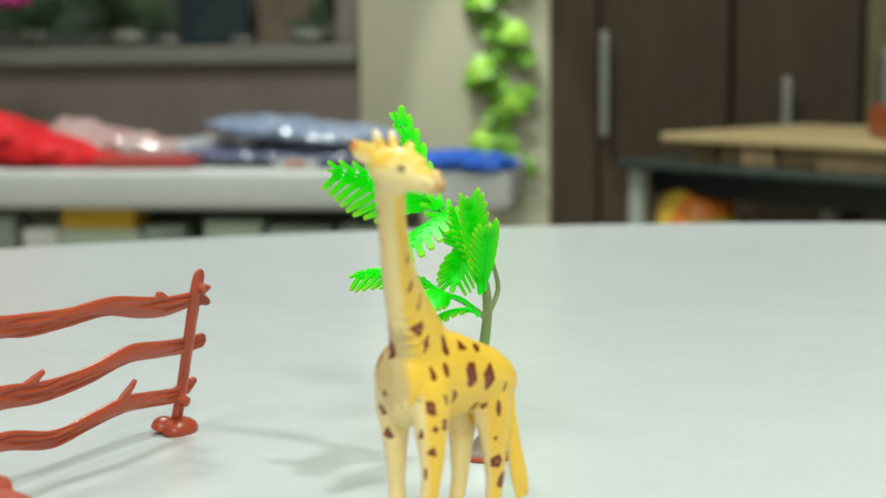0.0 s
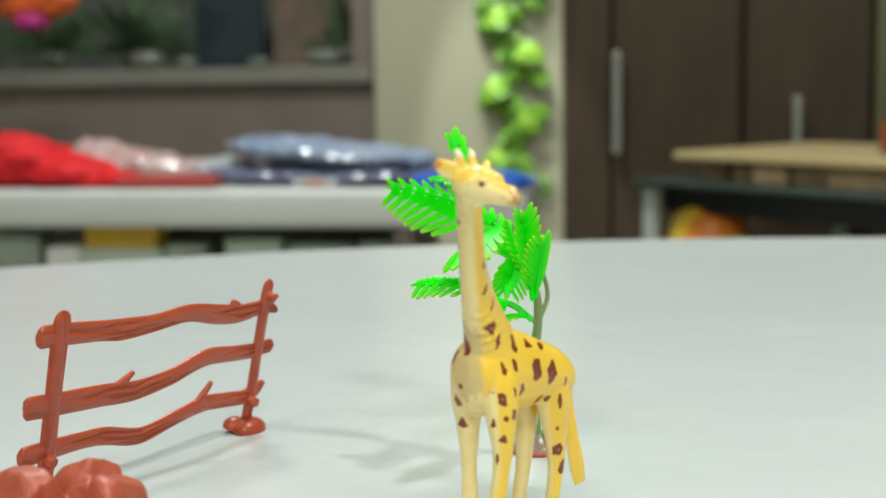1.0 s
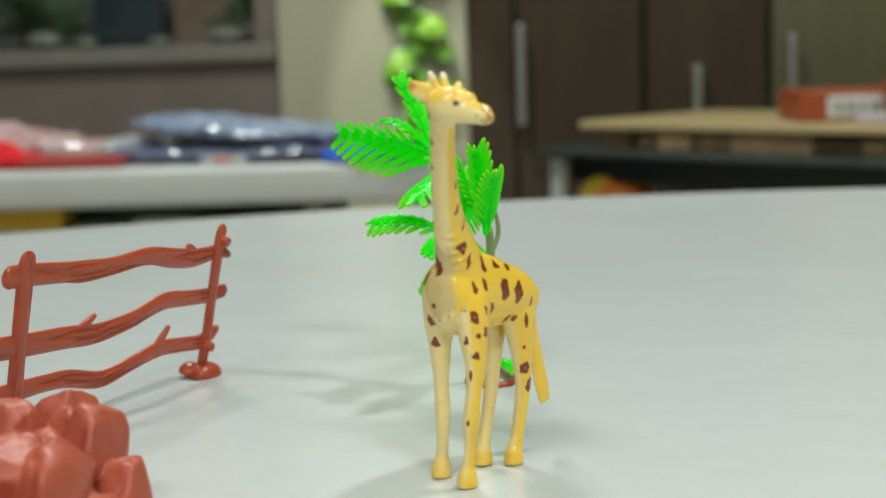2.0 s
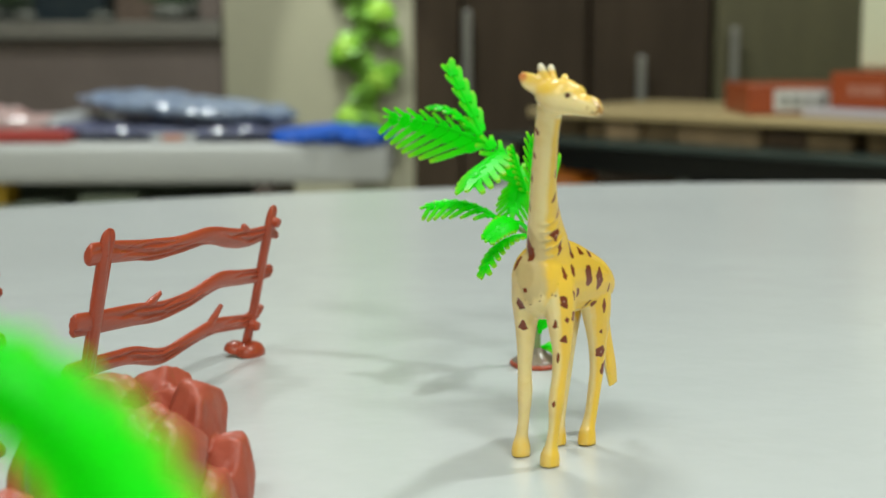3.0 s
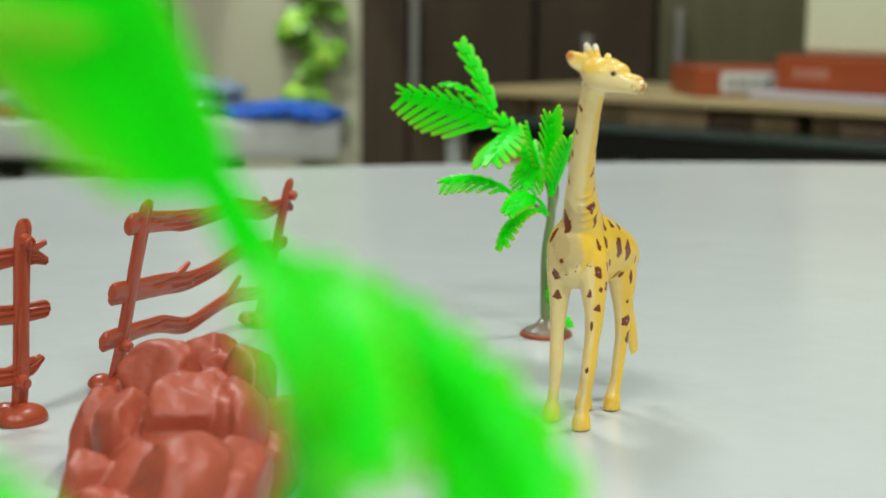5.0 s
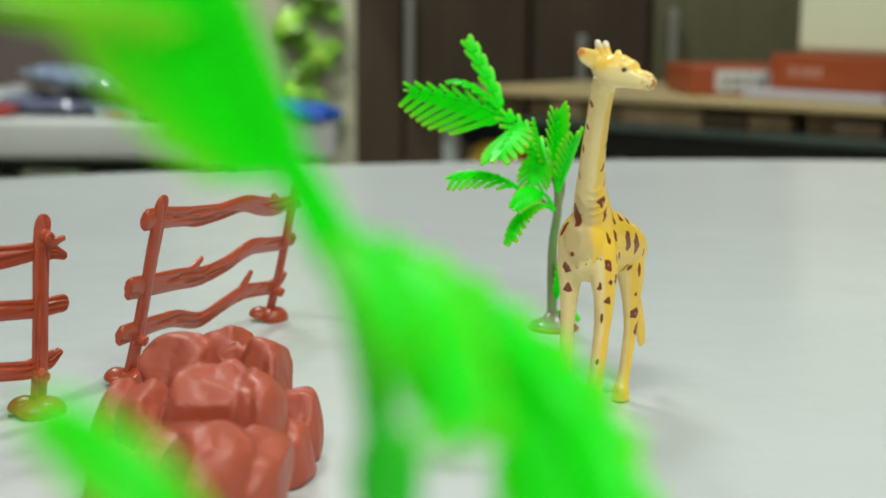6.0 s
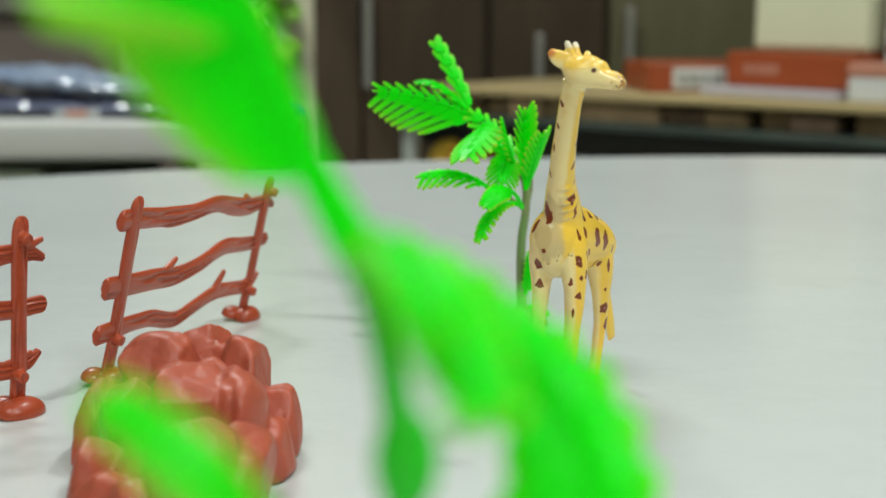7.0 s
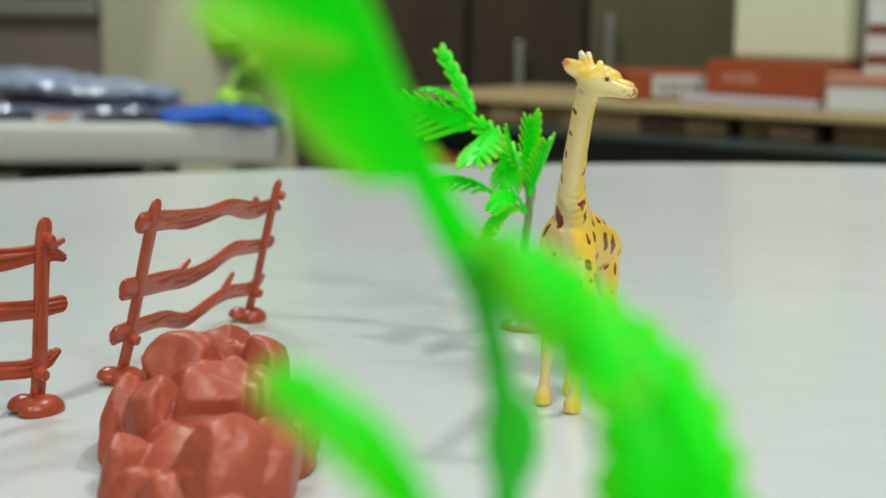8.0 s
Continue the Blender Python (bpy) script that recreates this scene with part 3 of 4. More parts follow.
# ---------------------------------------------------------------- fences
def fence(m):
    """A moulded rail fence; x runs along it, z up its height."""
    f = thing("toy_fence", m, "reddish-brown plastic toy rail fence with bark grooves", "toy fence", "toy fences")
    mm = lambda rows: [tuple(v / 1000 for v in r) for r in rows]

    def carve(bm, name, span, seed):
        """Melts a bar into one skin and cuts wandering bark grooves along it; span gives s, centre and half width of a place."""
        me = fused(bm, 0.00038, 3)
        me.materials.clear()
        n = len(me.vertices)
        co, no = np.empty(n * 3, "f"), np.empty(n * 3, "f")
        me.vertices.foreach_get("co", co)
        me.vertices.foreach_get("normal", no)
        co, no = co.reshape(-1, 3), no.reshape(-1, 3)
        along_it, v = span(co * 1000)
        cut = np.zeros(n)
        for k, line in enumerate((-0.62, -0.25, 0.12, 0.5)):
            ph = seed * 1.7 + k * 2.3
            wander = 0.13 * np.sin(along_it * 0.11 + ph) + 0.07 * np.sin(along_it * 0.31 + 2 * ph)
            there = np.clip(0.55 + 0.9 * np.sin(along_it * 0.085 + 3 * ph), 0, 1)
            cut += there * np.exp(-(((v - line - wander) / 0.15) ** 2))
        cut = np.minimum(cut, 1.0) * np.clip(np.abs(no[:, 1]) * 1.6 - 0.3, 0, 1)
        me.vertices.foreach_set("co", np.ascontiguousarray(co - no * cut[:, None] * 0.00090, dtype="f").ravel())
        me.update()
        me.materials.append(M["brown"])
        ob = new(name, me)
        ob.parent = f
        return ob

    def post(x0, x1, h, wide, knots):
        bm = bmesh.new()
        tube(bm, spline(mm([(x0, 0, 1.0, wide, 1.4), (x0, 0, 12, wide, 1.5), ((x0 + x1) / 2, 0, 30, wide * 0.95, 1.5), (x1, 0, h - 8, wide, 1.5), (x1 + 0.2, 0, h - 2, wide * 0.9, 1.4), (x1 + 0.6, 0, h, wide * 0.4, 0.7)]), 5), (1, 0, 0), 16)
        for kx, kz in knots:
            bmesh.ops.create_cone(bm, segments=16, radius1=2.1 / 1000, radius2=1.7 / 1000, depth=4.6 / 1000, cap_ends=True, matrix=Matrix.Translation(Vector((kx, -1.6, kz)) / 1000) @ Matrix.Rotation(math.pi / 2, 4, "X"))
        return carve(bm, "post", lambda c: (c[:, 2], (c[:, 0] - np.interp(c[:, 2], [1, 30, h], [x0, (x0 + x1) / 2, x1])) / wide), x0 + 1)

    def rail(rows, twigs):
        bm = bmesh.new()
        rows = [(x, z - 0.9, w) for x, z, w in rows]
        twigs = [(x, z - 0.9, dx, dz) for x, z, dx, dz in twigs]
        a, b = rows[1], rows[-2]
        rows = rows[:2] + [(a[0] + 1.4, a[1], a[2])] + rows[2:-2] + [(b[0] - 1.6, b[1], b[2]), b, rows[-1]]
        tube(bm, spline(mm([(x, 0.6, z, w, 1.5) for x, z, w in rows]), 6), (0, 0, 1), 16)
        for x, z, dx, dz in twigs:
            tube(bm, spline(mm([(x - dx * 1.7, 0.5, z - 0.6, 1.8, 1.2), (x, 0.5, z + dz * 0.45, 1.5, 1.1), (x + dx, 0.4, z + dz * 0.9, 0.9, 0.8)]), 4), (1, 0, 0), 10)
        X, Z, W = ([r[i] for r in rows] for i in range(3))
        return carve(bm, "rail", lambda c: (c[:, 0], (c[:, 2] - np.interp(c[:, 0], X, Z)) / np.interp(c[:, 0], X, W)), Z[3])

    post(-4.6, -6.8, 62, 3.4, [(-5.2, 14.5)])
    post(94.0, 92.2, 57.4, 2.6, [(92.4, 51.5), (93.6, 11)])
    rail([(-14.7, 55.5, 2.6), (-13.2, 55.5, 3.7), (-3.6, 54.9, 3.7), (11.3, 53.2, 3.5), (20.8, 52.0, 3.8), (34.6, 51.6, 3.2), (51.6, 52.2, 3.2), (66.5, 49.2, 3.7), (79.2, 47.4, 3.5), (91.9, 47.8, 2.6), (96.7, 46.8, 2.1), (100.4, 45.2, 1.2)], [(75.0, 50.6, -1.5, 2.6), (95, 48.0, 4.8, 3.2)])
    rail([(-15.8, 33.5, 2.6), (-14.7, 33.5, 3.9), (-3.6, 32.5, 3.9), (15.5, 31.0, 3.9), (30.4, 29.3, 3.6), (47.4, 30.4, 3.2), (64.3, 33.8, 3.3), (79.2, 32.4, 3.0), (91.9, 31.2, 2.9), (100.6, 31.4, 2.8), (101.9, 31.4, 2.0)], [(25.6, 32.4, 3.0, 4.4)])
    rail([(-15.3, 17.9, 2.3), (-14.2, 17.9, 3.5), (-3.6, 17.7, 3.4), (9.1, 17.3, 3.0), (19.8, 16.2, 3.2), (36.7, 12.0, 3.1), (51.6, 14.0, 2.9), (66.5, 16.0, 3.1), (79.2, 14.8, 2.9), (91.9, 13.2, 2.8), (97.3, 14.4, 2.1), (100.9, 17.6, 0.9)], [(67.8, 17.8, 2.2, 7.0), (94.5, 14.5, 4.0, 3.4)])
    for x in (-4.6, 94.0):
        for sy in (-1, 1):
            bm = bmesh.new()
            ball(bm, Vector((x - (2.5 if sy > 0 else 0), 2.4 * sy, 0.2)) / 1000, (Vector((5.0, 4.2, 3.4)) if sy > 0 else Vector((7.4, 5.0, 4.4))) / 1000, seg=24)
            bmesh.ops.bisect_plane(bm, geom=list(bm.verts) + list(bm.edges) + list(bm.faces), plane_co=(0, 0, 0), plane_no=(0, 0, -1), clear_outer=True)
            bmesh.ops.holes_fill(bm, edges=[e for e in bm.edges if e.is_boundary])
            part("base_pad", bm, M["brown"], f)
    return f


def frame_of(origin, right, up):
    r = Vector(right).normalized()
    u = Vector(up)
    u = (u - r * u.dot(r)).normalized()
    back = u.cross(r)
    m = Matrix((r, back, u)).transposed().to_4x4()
    m.translation = origin
    return m


fence_a = fence(frame_of((-0.1423, 0.0367, 0.0012), (0.3019, 0.9533, 0), (0.2416, -0.094, 0.966)))
copy_thing(fence_a, frame_of((-0.1622 - 0.0967 * 0.63, -0.0030 - 0.0967 * 0.776, 0.0012), (0.63, 0.776, 0), (0.13, -0.108, 0.985)) @ Matrix.Scale(1.04, 4))


# ---------------------------------------------------------------- rock
def boulder(bm, c, r, rng):
    """A worn stone with soft flats and shallow folds."""
    b = bmesh.new()
    bmesh.ops.create_icosphere(b, subdivisions=4, radius=1)
    flats = [(Vector((rng.gauss(0, 1), rng.gauss(0, 1), rng.gauss(0.2, 0.8))).normalized(), rng.uniform(0.68, 0.92)) for k in range(9)]
    off = Vector((rng.uniform(0, 40), rng.uniform(0, 40), rng.uniform(0, 40)))
    for v in b.verts:
        p = v.co * (1.07 + 0.12 * noise.noise(v.co * 1.4 + off))
        for d, h in flats:
            over = p.dot(d) - h - 0.04 * noise.noise(v.co * 1.8 + off)
            if over > 0:
                p = p - d * over * 0.96
        fold = noise.noise(Vector((v.co.x * 1.7, v.co.y * 1.7, v.co.z * 0.5)) + off)
        p = p * (1.0 - 0.05 * max(0.0, 1.0 - abs(fold) * 4.0))
        v.co = Vector((c[0] + p.x * r[0], c[1] + p.y * r[1], c[2] + p.z * r[2]))
    merge(bm, b)


def rock_pile():
    rng = random.Random(23)
    bm = bmesh.new()
    mm = 0.001
    rows = [(-112, -32, 19, 13, 14, 12), (-103, -14, 18.5, 10.5, 10, 12), (-91, -28, 16, 9.5, 15, 14), (-100, -60, 18.5, 11.5, 15, 13.5), (-114, -60, 15, 7.5, 13, 14), (-88, -58, 14.5, 8, 18, 14), (-94, -96, 12, 14, 17, 15), (-82, -88, 10, 8, 17, 14)]
    skirt = [(-80, -36, 7, 6, 11, 13), (-79, -55, 4, 6, 11, 11), (-118, -82, 6, 7.5, 9, 12), (-113, -95, 3, 8, 8, 11), (-104, -104, 3, 9, 8, 12), (-126, -42, 7, 7, 20, 14), (-121, -17, 9, 9, 13, 15), (-92, -112, 1, 13, 8, 13), (-80, -104, 1, 8, 9, 10), (-106, -44, 12, 10, 12, 14), (-98, -24, 14, 9, 10, 13), (-97, -42, 12, 9, 10, 14)]
    ball(bm, Vector((-102, -54, 0)) * mm, Vector((20, 48, 21)) * mm, seg=32)
    for x, y, z, a, b, c in rows + skirt:
        boulder(bm, (x * mm, y * mm, z * mm), (a * mm, b * mm, c * mm), rng)
    bmesh.ops.bisect_plane(bm, geom=list(bm.verts) + list(bm.edges) + list(bm.faces), plane_co=(0, 0, 0.0002), plane_no=(0, 0, -1), clear_outer=True)
    bmesh.ops.holes_fill(bm, edges=[e for e in bm.edges if e.is_boundary])
    me = fused(bm, 0.0005, 10)
    n = len(me.vertices)
    co, no = np.empty(n * 3, "f"), np.empty(n * 3, "f")
    me.vertices.foreach_get("co", co)
    me.vertices.foreach_get("normal", no)
    co, no = co.reshape(-1, 3), no.reshape(-1, 3)
    amp = np.array([0.0 if p[2] < 0.0005 else 0.14 * noise.noise(Vector((p[0] * 240, p[1] * 280, p[2] * 70))) + 0.06 * noise.noise(Vector(p) * 900) for p in co.tolist()])
    me.vertices.foreach_set("co", np.ascontiguousarray(co + no * amp[:, None] * 0.001, dtype="f").ravel())
    me.update()
    me.materials.clear()
    me.materials.append(M["rock"])
    return tagged(new("toy_rock", me), "reddish-brown plastic toy rock pile of rounded boulders", "toy rock")


rock_pile()


# ---------------------------------------------------------------- palms
def frond(parent, a, ctrl, b, width, up=(0, 0, 1), teeth=11, web=0.30, thick=0.00045, peak=1.0, foot=0.40, path=None, sides=None, start=0.08, stem=0.0009, lean=0.80, blunt=0.5, lap=1.0, ripe=0.0, lean_front=None, fill=0.60):
    """A feathered plastic leaf from a to b, bent through ctrl, or along path with a width for either side."""
    A, C, B, U = (Vector(v) for v in (a, ctrl, b, up))
    at = lambda t: A * (1 - t) ** 2 + C * 2 * t * (1 - t) + B * t * t
    tan = lambda t: ((C - A) * (1 - t) + (B - C) * t).normalized()
    if path:
        fine = [Vector(v) for v in spline(path, 12)]
        at = lambda t: fine[min(int(t * (len(fine) - 1)), len(fine) - 2)].lerp(fine[min(int(t * (len(fine) - 1)), len(fine) - 2) + 1], t * (len(fine) - 1) % 1.0 if t < 1 else 1.0)
        tan = lambda t: (at(min(1, t + 0.04)) - at(max(0, t - 0.04))).normalized()
    bm = bmesh.new()
    rows = [tuple(at(t)) + ((stem * (1 - 0.6 * t),) * 2) for t in [i / 10 for i in range(11)]]
    tube(bm, rows, up, 8)
    prof = lambda t: width * (foot + (1 - foot) * max(0.0, math.sin(math.pi * min(1, 0.12 + 0.85 * t ** peak))) ** 0.8)
    tips = []

    def blade(p0, way, bend, length, half, nrm):
        """One finger of the leaf: a broad webbed root, then an even, round-ended blade."""
        s = way.cross(nrm).normalized()
        secs = [(0.0, 1.08), (web * 0.75, 1.02), (web, fill * 1.1), (web + (1 - web) * 0.75, fill), (1.0, fill * (0.35 + 0.55 * blunt))]
        cs = [(p0 + way * length * k + bend * length * k * k, half * w) for k, w in secs]
        top = [[bm.verts.new(p + s * w + nrm * thick), bm.verts.new(p - s * w + nrm * thick)] for p, w in cs]
        bot = [[bm.verts.new(p + s * w - nrm * thick), bm.verts.new(p - s * w - nrm * thick)] for p, w in cs]
        tips.append((len(bm.verts) - 20, (0, 0, 0, 0, 0.2, 0.2, 0.5, 0.5, 1, 1) * 2))
        for i in range(4):
            bm.faces.new((top[i][0], top[i + 1][0], top[i + 1][1], top[i][1]))
            bm.faces.new((bot[i][0], bot[i][1], bot[i + 1][1], bot[i + 1][0]))
            for k in (0, 1):
                bm.faces.new((top[i][k], bot[i][k], bot[i + 1][k], top[i + 1][k]))
        for i in (0, 4):
            bm.faces.new((top[i][0], top[i][1], bot[i][1], bot[i][0]))

    step = 1.0 / teeth
    ln = sum((at((i + 1) / 20) - at(i / 20)).length for i in range(20))
    for i in range(teeth):
        t = start + (0.98 - start) * (i + 0.5) * step
        T = tan(t)
        nrm = (U - T * U.dot(T)).normalized()
        S = T.cross(nrm)
        for sg in (-1, 1):
            w = float(np.interp(t, *sides[sg])) if sides else prof(t)
            sweep = lean if sg > 0 or lean_front is None else lean_front
            half = ln * (1 - start) * step * 0.5 * lap * 0.86 / math.hypot(0.86, sweep)
            out = (S * sg * 0.86 + T * sweep - nrm * 0.18).normalized()
            blade(at(t), out, T * 0.12 - nrm * 0.10, w, half, nrm)
    T = tan(1)
    nrm = (U - T * U.dot(T)).normalized()
    blade(at(0.90), (B - at(0.90)).normalized(), T * 0.0, (B - at(0.90)).length + width * 0.35, width * 0.15, nrm)
    tint = [0.0] * len(bm.verts)
    for start, vals in tips:
        for i, v in enumerate(vals):
            tint[start + i] = max(v, ripe)
    ob = part("frond", bm, M["leaf"], parent, smooth=False)
    ob.data.attributes.new("tip", "FLOAT", "POINT").data.foreach_set("value", tint)
    return ob


def base_disc(parent, r):
    bm = bmesh.new()
    tube(bm, [(0, 0, 0.0009, r * 0.93, r * 0.93), (0, 0, 0.0018, r * 0.92, r * 0.92), (0, 0, 0.0026, r * 0.80, r * 0.80), (0, 0, 0.0042, r * 0.42, r * 0.42), (0, 0, 0.0065, r * 0.24, r * 0.24)], (1, 0, 0), 28)
    # top coloured grey for the reflected ceiling, the rim keeps the brown
    disc = part("base", bm, M["basesheen"], parent, "round brown base with a grey ceiling reflection painted in")
    bm = bmesh.new()
    tube(bm, [(0, 0, 0, r, r), (0, 0, 0.0008, r * 1.02, r * 1.02), (0, 0, 0.0015, r * 0.98, r * 0.98), (0, 0, 0.0016, r * 0.90, r * 0.90)], (1, 0, 0), 28)
    part("rim", bm, M["brown"], disc, "reddish-brown rim")
    return disc


def far_palm():
    o = Vector((-0.0055, 0.117, 0))
    p = thing("toy_palm", Matrix.Translation(o), "bright green plastic toy palm tree on a brown base", "toy palm", "toy palms")
    mm = lambda *v: tuple(Vector(v) / 1000 - o)
    base_disc(p, 0.0095)
    bm = bmesh.new()
    tube(bm, spline([mm(-5.8, 117, 4) + (0.0019, 0.0019), mm(-6.2, 117, 30) + (0.0017, 0.0017), mm(-4.6, 116, 46) + (0.0015, 0.0015), mm(-6.0, 116.5, 57) + (0.0013, 0.0013), mm(-13, 123, 69) + (0.0012, 0.0012), mm(-24, 130, 77.5) + (0.0009, 0.0009)], 8), (1, 0, 0), 12)
    tube(bm, spline([mm(-4.9, 116, 44) + (0.0009, 0.0009), mm(-12, 112, 50) + (0.0008, 0.0008), mm(-19, 110, 53) + (0.0007, 0.0007)], 5), (0, 0, 1), 8)
    tube(bm, spline([mm(-4.9, 116, 44) + (0.0009, 0.0009), mm(-2.4, 123, 52) + (0.0008, 0.0008), mm(-3.5, 118, 62) + (0.0007, 0.0007)], 5), (1, 0, 0), 8)
    part("trunk", bm, M["trunk"], p)
    # crown: top frond, broad side frond, fronds along the branch
    both = lambda back, front: {1: ([0, 0.35, 0.75, 1], [b / 1000 for b in back]), -1: ([0, 0.35, 0.75, 1], [b / 1000 for b in front])}
    frond(p, mm(-24.5, 131, 78), mm(-31, 137, 92), mm(-38.8, 142, 105.4), 0.004, (0.35, -0.9, 0.25), 5, web=0.34, sides=both((8, 10, 9, 5), (5, 7, 7, 4)), lean=1.7, lean_front=2.6, lap=1.35, fill=0.70, blunt=0.1)
    frond(p, mm(-22.5, 130, 77), mm(-41, 136, 86.5), mm(-61.5, 142, 87.0), 0.005, (0.05, -0.96, 0.25), 8, web=0.36, sides=both((6, 8, 7.5, 6), (20, 20, 12.5, 6.5)), start=0.02, lean=1.4, lean_front=0.80, lap=1.0, fill=0.54, blunt=0.5)
    frond(p, mm(-27, 131, 81), mm(-38, 137, 92), mm(-46, 141, 90.5), 0.004, (0.0, -0.35, 0.9), 5, web=0.5, sides=both((5, 6, 5, 3), (2, 2.5, 2.5, 2)), lean=1.2)
    frond(p, mm(-19.0, 127, 75), mm(-22, 114, 75), mm(-28.0, 98, 66.4), 0.0112, (-0.35, -0.75, 0.55), 6, web=0.45, fill=0.64)
    frond(p, mm(-6.6, 116, 58), mm(-12, 119.5, 69), mm(-24, 128, 79), 0.0090, (0.25, -0.8, 0.45), 6, web=0.5, lean=1.1)
    frond(p, mm(-11.0, 121, 67), mm(-12.5, 116, 64), mm(-14.0, 111, 55.5), 0.0088, (-0.1, -0.95, 0.2), 6, web=0.45, fill=0.64)
    # broad upright frond and its neighbours
    frond(p, mm(-5.2, 108, 53), mm(-6.8, 106, 68), mm(-6.8, 96.6, 82.4), 0.005, (0.15, -0.97, 0.1), 7, web=0.34, sides=both((5, 10, 9, 5), (5, 8, 7, 4)), lean=1.2, lean_front=1.9, lap=1.0, fill=0.64, blunt=0.3)
    frond(p, mm(-4.6, 110, 54), mm(-2.6, 102, 65), mm(0.0, 94, 74.0), 0.0082, (0.5, -0.85, 0.3), 8, web=0.38, lean=1.2, lap=1.0, fill=0.64, blunt=0.35)
    frond(p, mm(-9, 117, 60), mm(-12, 114, 69), mm(-14.4, 110, 78.5), 0.0034, (0.9, -0.3, 0.1), 8, web=0.5)
    # low fronds
    frond(p, mm(-18.5, 110, 53), mm(-31, 108, 62.5), mm(-44.5, 107, 57.8), 0.005, (0, -0.55, 0.8), 7, web=0.30, sides=both((2.5, 3, 3, 2), (4, 8.5, 8, 4.5)), lean=0.95, lean_front=0.65, lap=0.95, fill=0.48, blunt=0.5)
    frond(p, mm(-6.5, 111, 46), mm(-12, 92, 61), mm(-21, 80, 51.0), 0.0054, (0.1, -0.75, 0.65), 7, web=0.8, start=0.46, lap=1.4, blunt=0.8)
    frond(p, mm(-8.0, 112, 47), mm(-19, 100, 51), mm(-23, 82, 38.5), 0.0056, (-0.4, -0.3, 0.8), 8, web=0.40, fill=0.62)
    frond(p, mm(-4.6, 116, 12), mm(-1.6, 113, 20), mm(-2.4, 111, 29), 0.0036, (0.2, -0.95, 0.1), 6, web=0.8, lap=1.4, blunt=0.9)
    frond(p, mm(-4.0, 117, 6), mm(0.0, 114, 9), mm(3.0, 111, 5), 0.0030, (0.2, -0.7, 0.6), 5)
    return p


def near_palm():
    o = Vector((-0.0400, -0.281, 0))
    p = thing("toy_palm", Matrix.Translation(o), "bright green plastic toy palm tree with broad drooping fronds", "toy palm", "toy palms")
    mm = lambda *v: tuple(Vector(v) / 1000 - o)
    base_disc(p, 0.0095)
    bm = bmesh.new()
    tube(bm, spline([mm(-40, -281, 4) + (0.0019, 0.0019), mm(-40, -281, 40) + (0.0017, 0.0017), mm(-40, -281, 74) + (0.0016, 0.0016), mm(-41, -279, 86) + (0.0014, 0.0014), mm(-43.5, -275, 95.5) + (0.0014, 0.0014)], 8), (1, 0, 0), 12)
    part("trunk", bm, M["leafshade"], p)
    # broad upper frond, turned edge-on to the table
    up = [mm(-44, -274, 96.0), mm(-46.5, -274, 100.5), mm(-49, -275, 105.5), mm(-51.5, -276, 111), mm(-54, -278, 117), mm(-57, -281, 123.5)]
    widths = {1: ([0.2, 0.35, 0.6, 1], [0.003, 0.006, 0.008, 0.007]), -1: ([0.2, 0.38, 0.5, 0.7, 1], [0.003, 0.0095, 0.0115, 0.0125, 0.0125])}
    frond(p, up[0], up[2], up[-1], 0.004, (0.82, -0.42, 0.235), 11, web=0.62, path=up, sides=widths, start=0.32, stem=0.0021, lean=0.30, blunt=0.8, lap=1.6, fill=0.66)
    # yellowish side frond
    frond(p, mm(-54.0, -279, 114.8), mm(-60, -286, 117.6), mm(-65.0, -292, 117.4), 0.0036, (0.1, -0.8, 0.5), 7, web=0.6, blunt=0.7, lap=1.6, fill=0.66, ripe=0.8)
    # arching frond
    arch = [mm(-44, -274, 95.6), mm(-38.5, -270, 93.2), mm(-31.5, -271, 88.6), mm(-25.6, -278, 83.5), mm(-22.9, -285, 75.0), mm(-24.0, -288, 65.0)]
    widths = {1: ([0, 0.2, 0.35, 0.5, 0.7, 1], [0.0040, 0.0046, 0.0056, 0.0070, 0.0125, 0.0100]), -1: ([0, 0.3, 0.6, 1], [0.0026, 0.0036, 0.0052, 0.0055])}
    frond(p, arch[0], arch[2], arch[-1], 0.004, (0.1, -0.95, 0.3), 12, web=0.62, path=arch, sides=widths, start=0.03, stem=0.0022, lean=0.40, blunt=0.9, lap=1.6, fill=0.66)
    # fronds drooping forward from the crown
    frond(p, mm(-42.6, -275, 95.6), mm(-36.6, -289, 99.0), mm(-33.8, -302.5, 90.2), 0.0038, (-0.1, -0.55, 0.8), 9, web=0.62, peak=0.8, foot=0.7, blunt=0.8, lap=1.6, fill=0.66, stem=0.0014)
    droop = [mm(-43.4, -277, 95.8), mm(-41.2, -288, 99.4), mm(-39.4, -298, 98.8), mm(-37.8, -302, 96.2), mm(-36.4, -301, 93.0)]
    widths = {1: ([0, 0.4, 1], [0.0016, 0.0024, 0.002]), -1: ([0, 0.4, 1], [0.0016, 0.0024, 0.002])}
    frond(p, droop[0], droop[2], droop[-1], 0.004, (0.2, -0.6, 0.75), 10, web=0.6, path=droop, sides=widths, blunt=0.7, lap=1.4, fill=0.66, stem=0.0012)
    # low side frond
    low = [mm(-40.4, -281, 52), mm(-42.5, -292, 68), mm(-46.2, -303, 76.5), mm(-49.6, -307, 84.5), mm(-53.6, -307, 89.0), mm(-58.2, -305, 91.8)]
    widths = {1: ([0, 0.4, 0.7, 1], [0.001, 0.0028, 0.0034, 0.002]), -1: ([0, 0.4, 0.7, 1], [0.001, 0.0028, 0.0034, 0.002])}
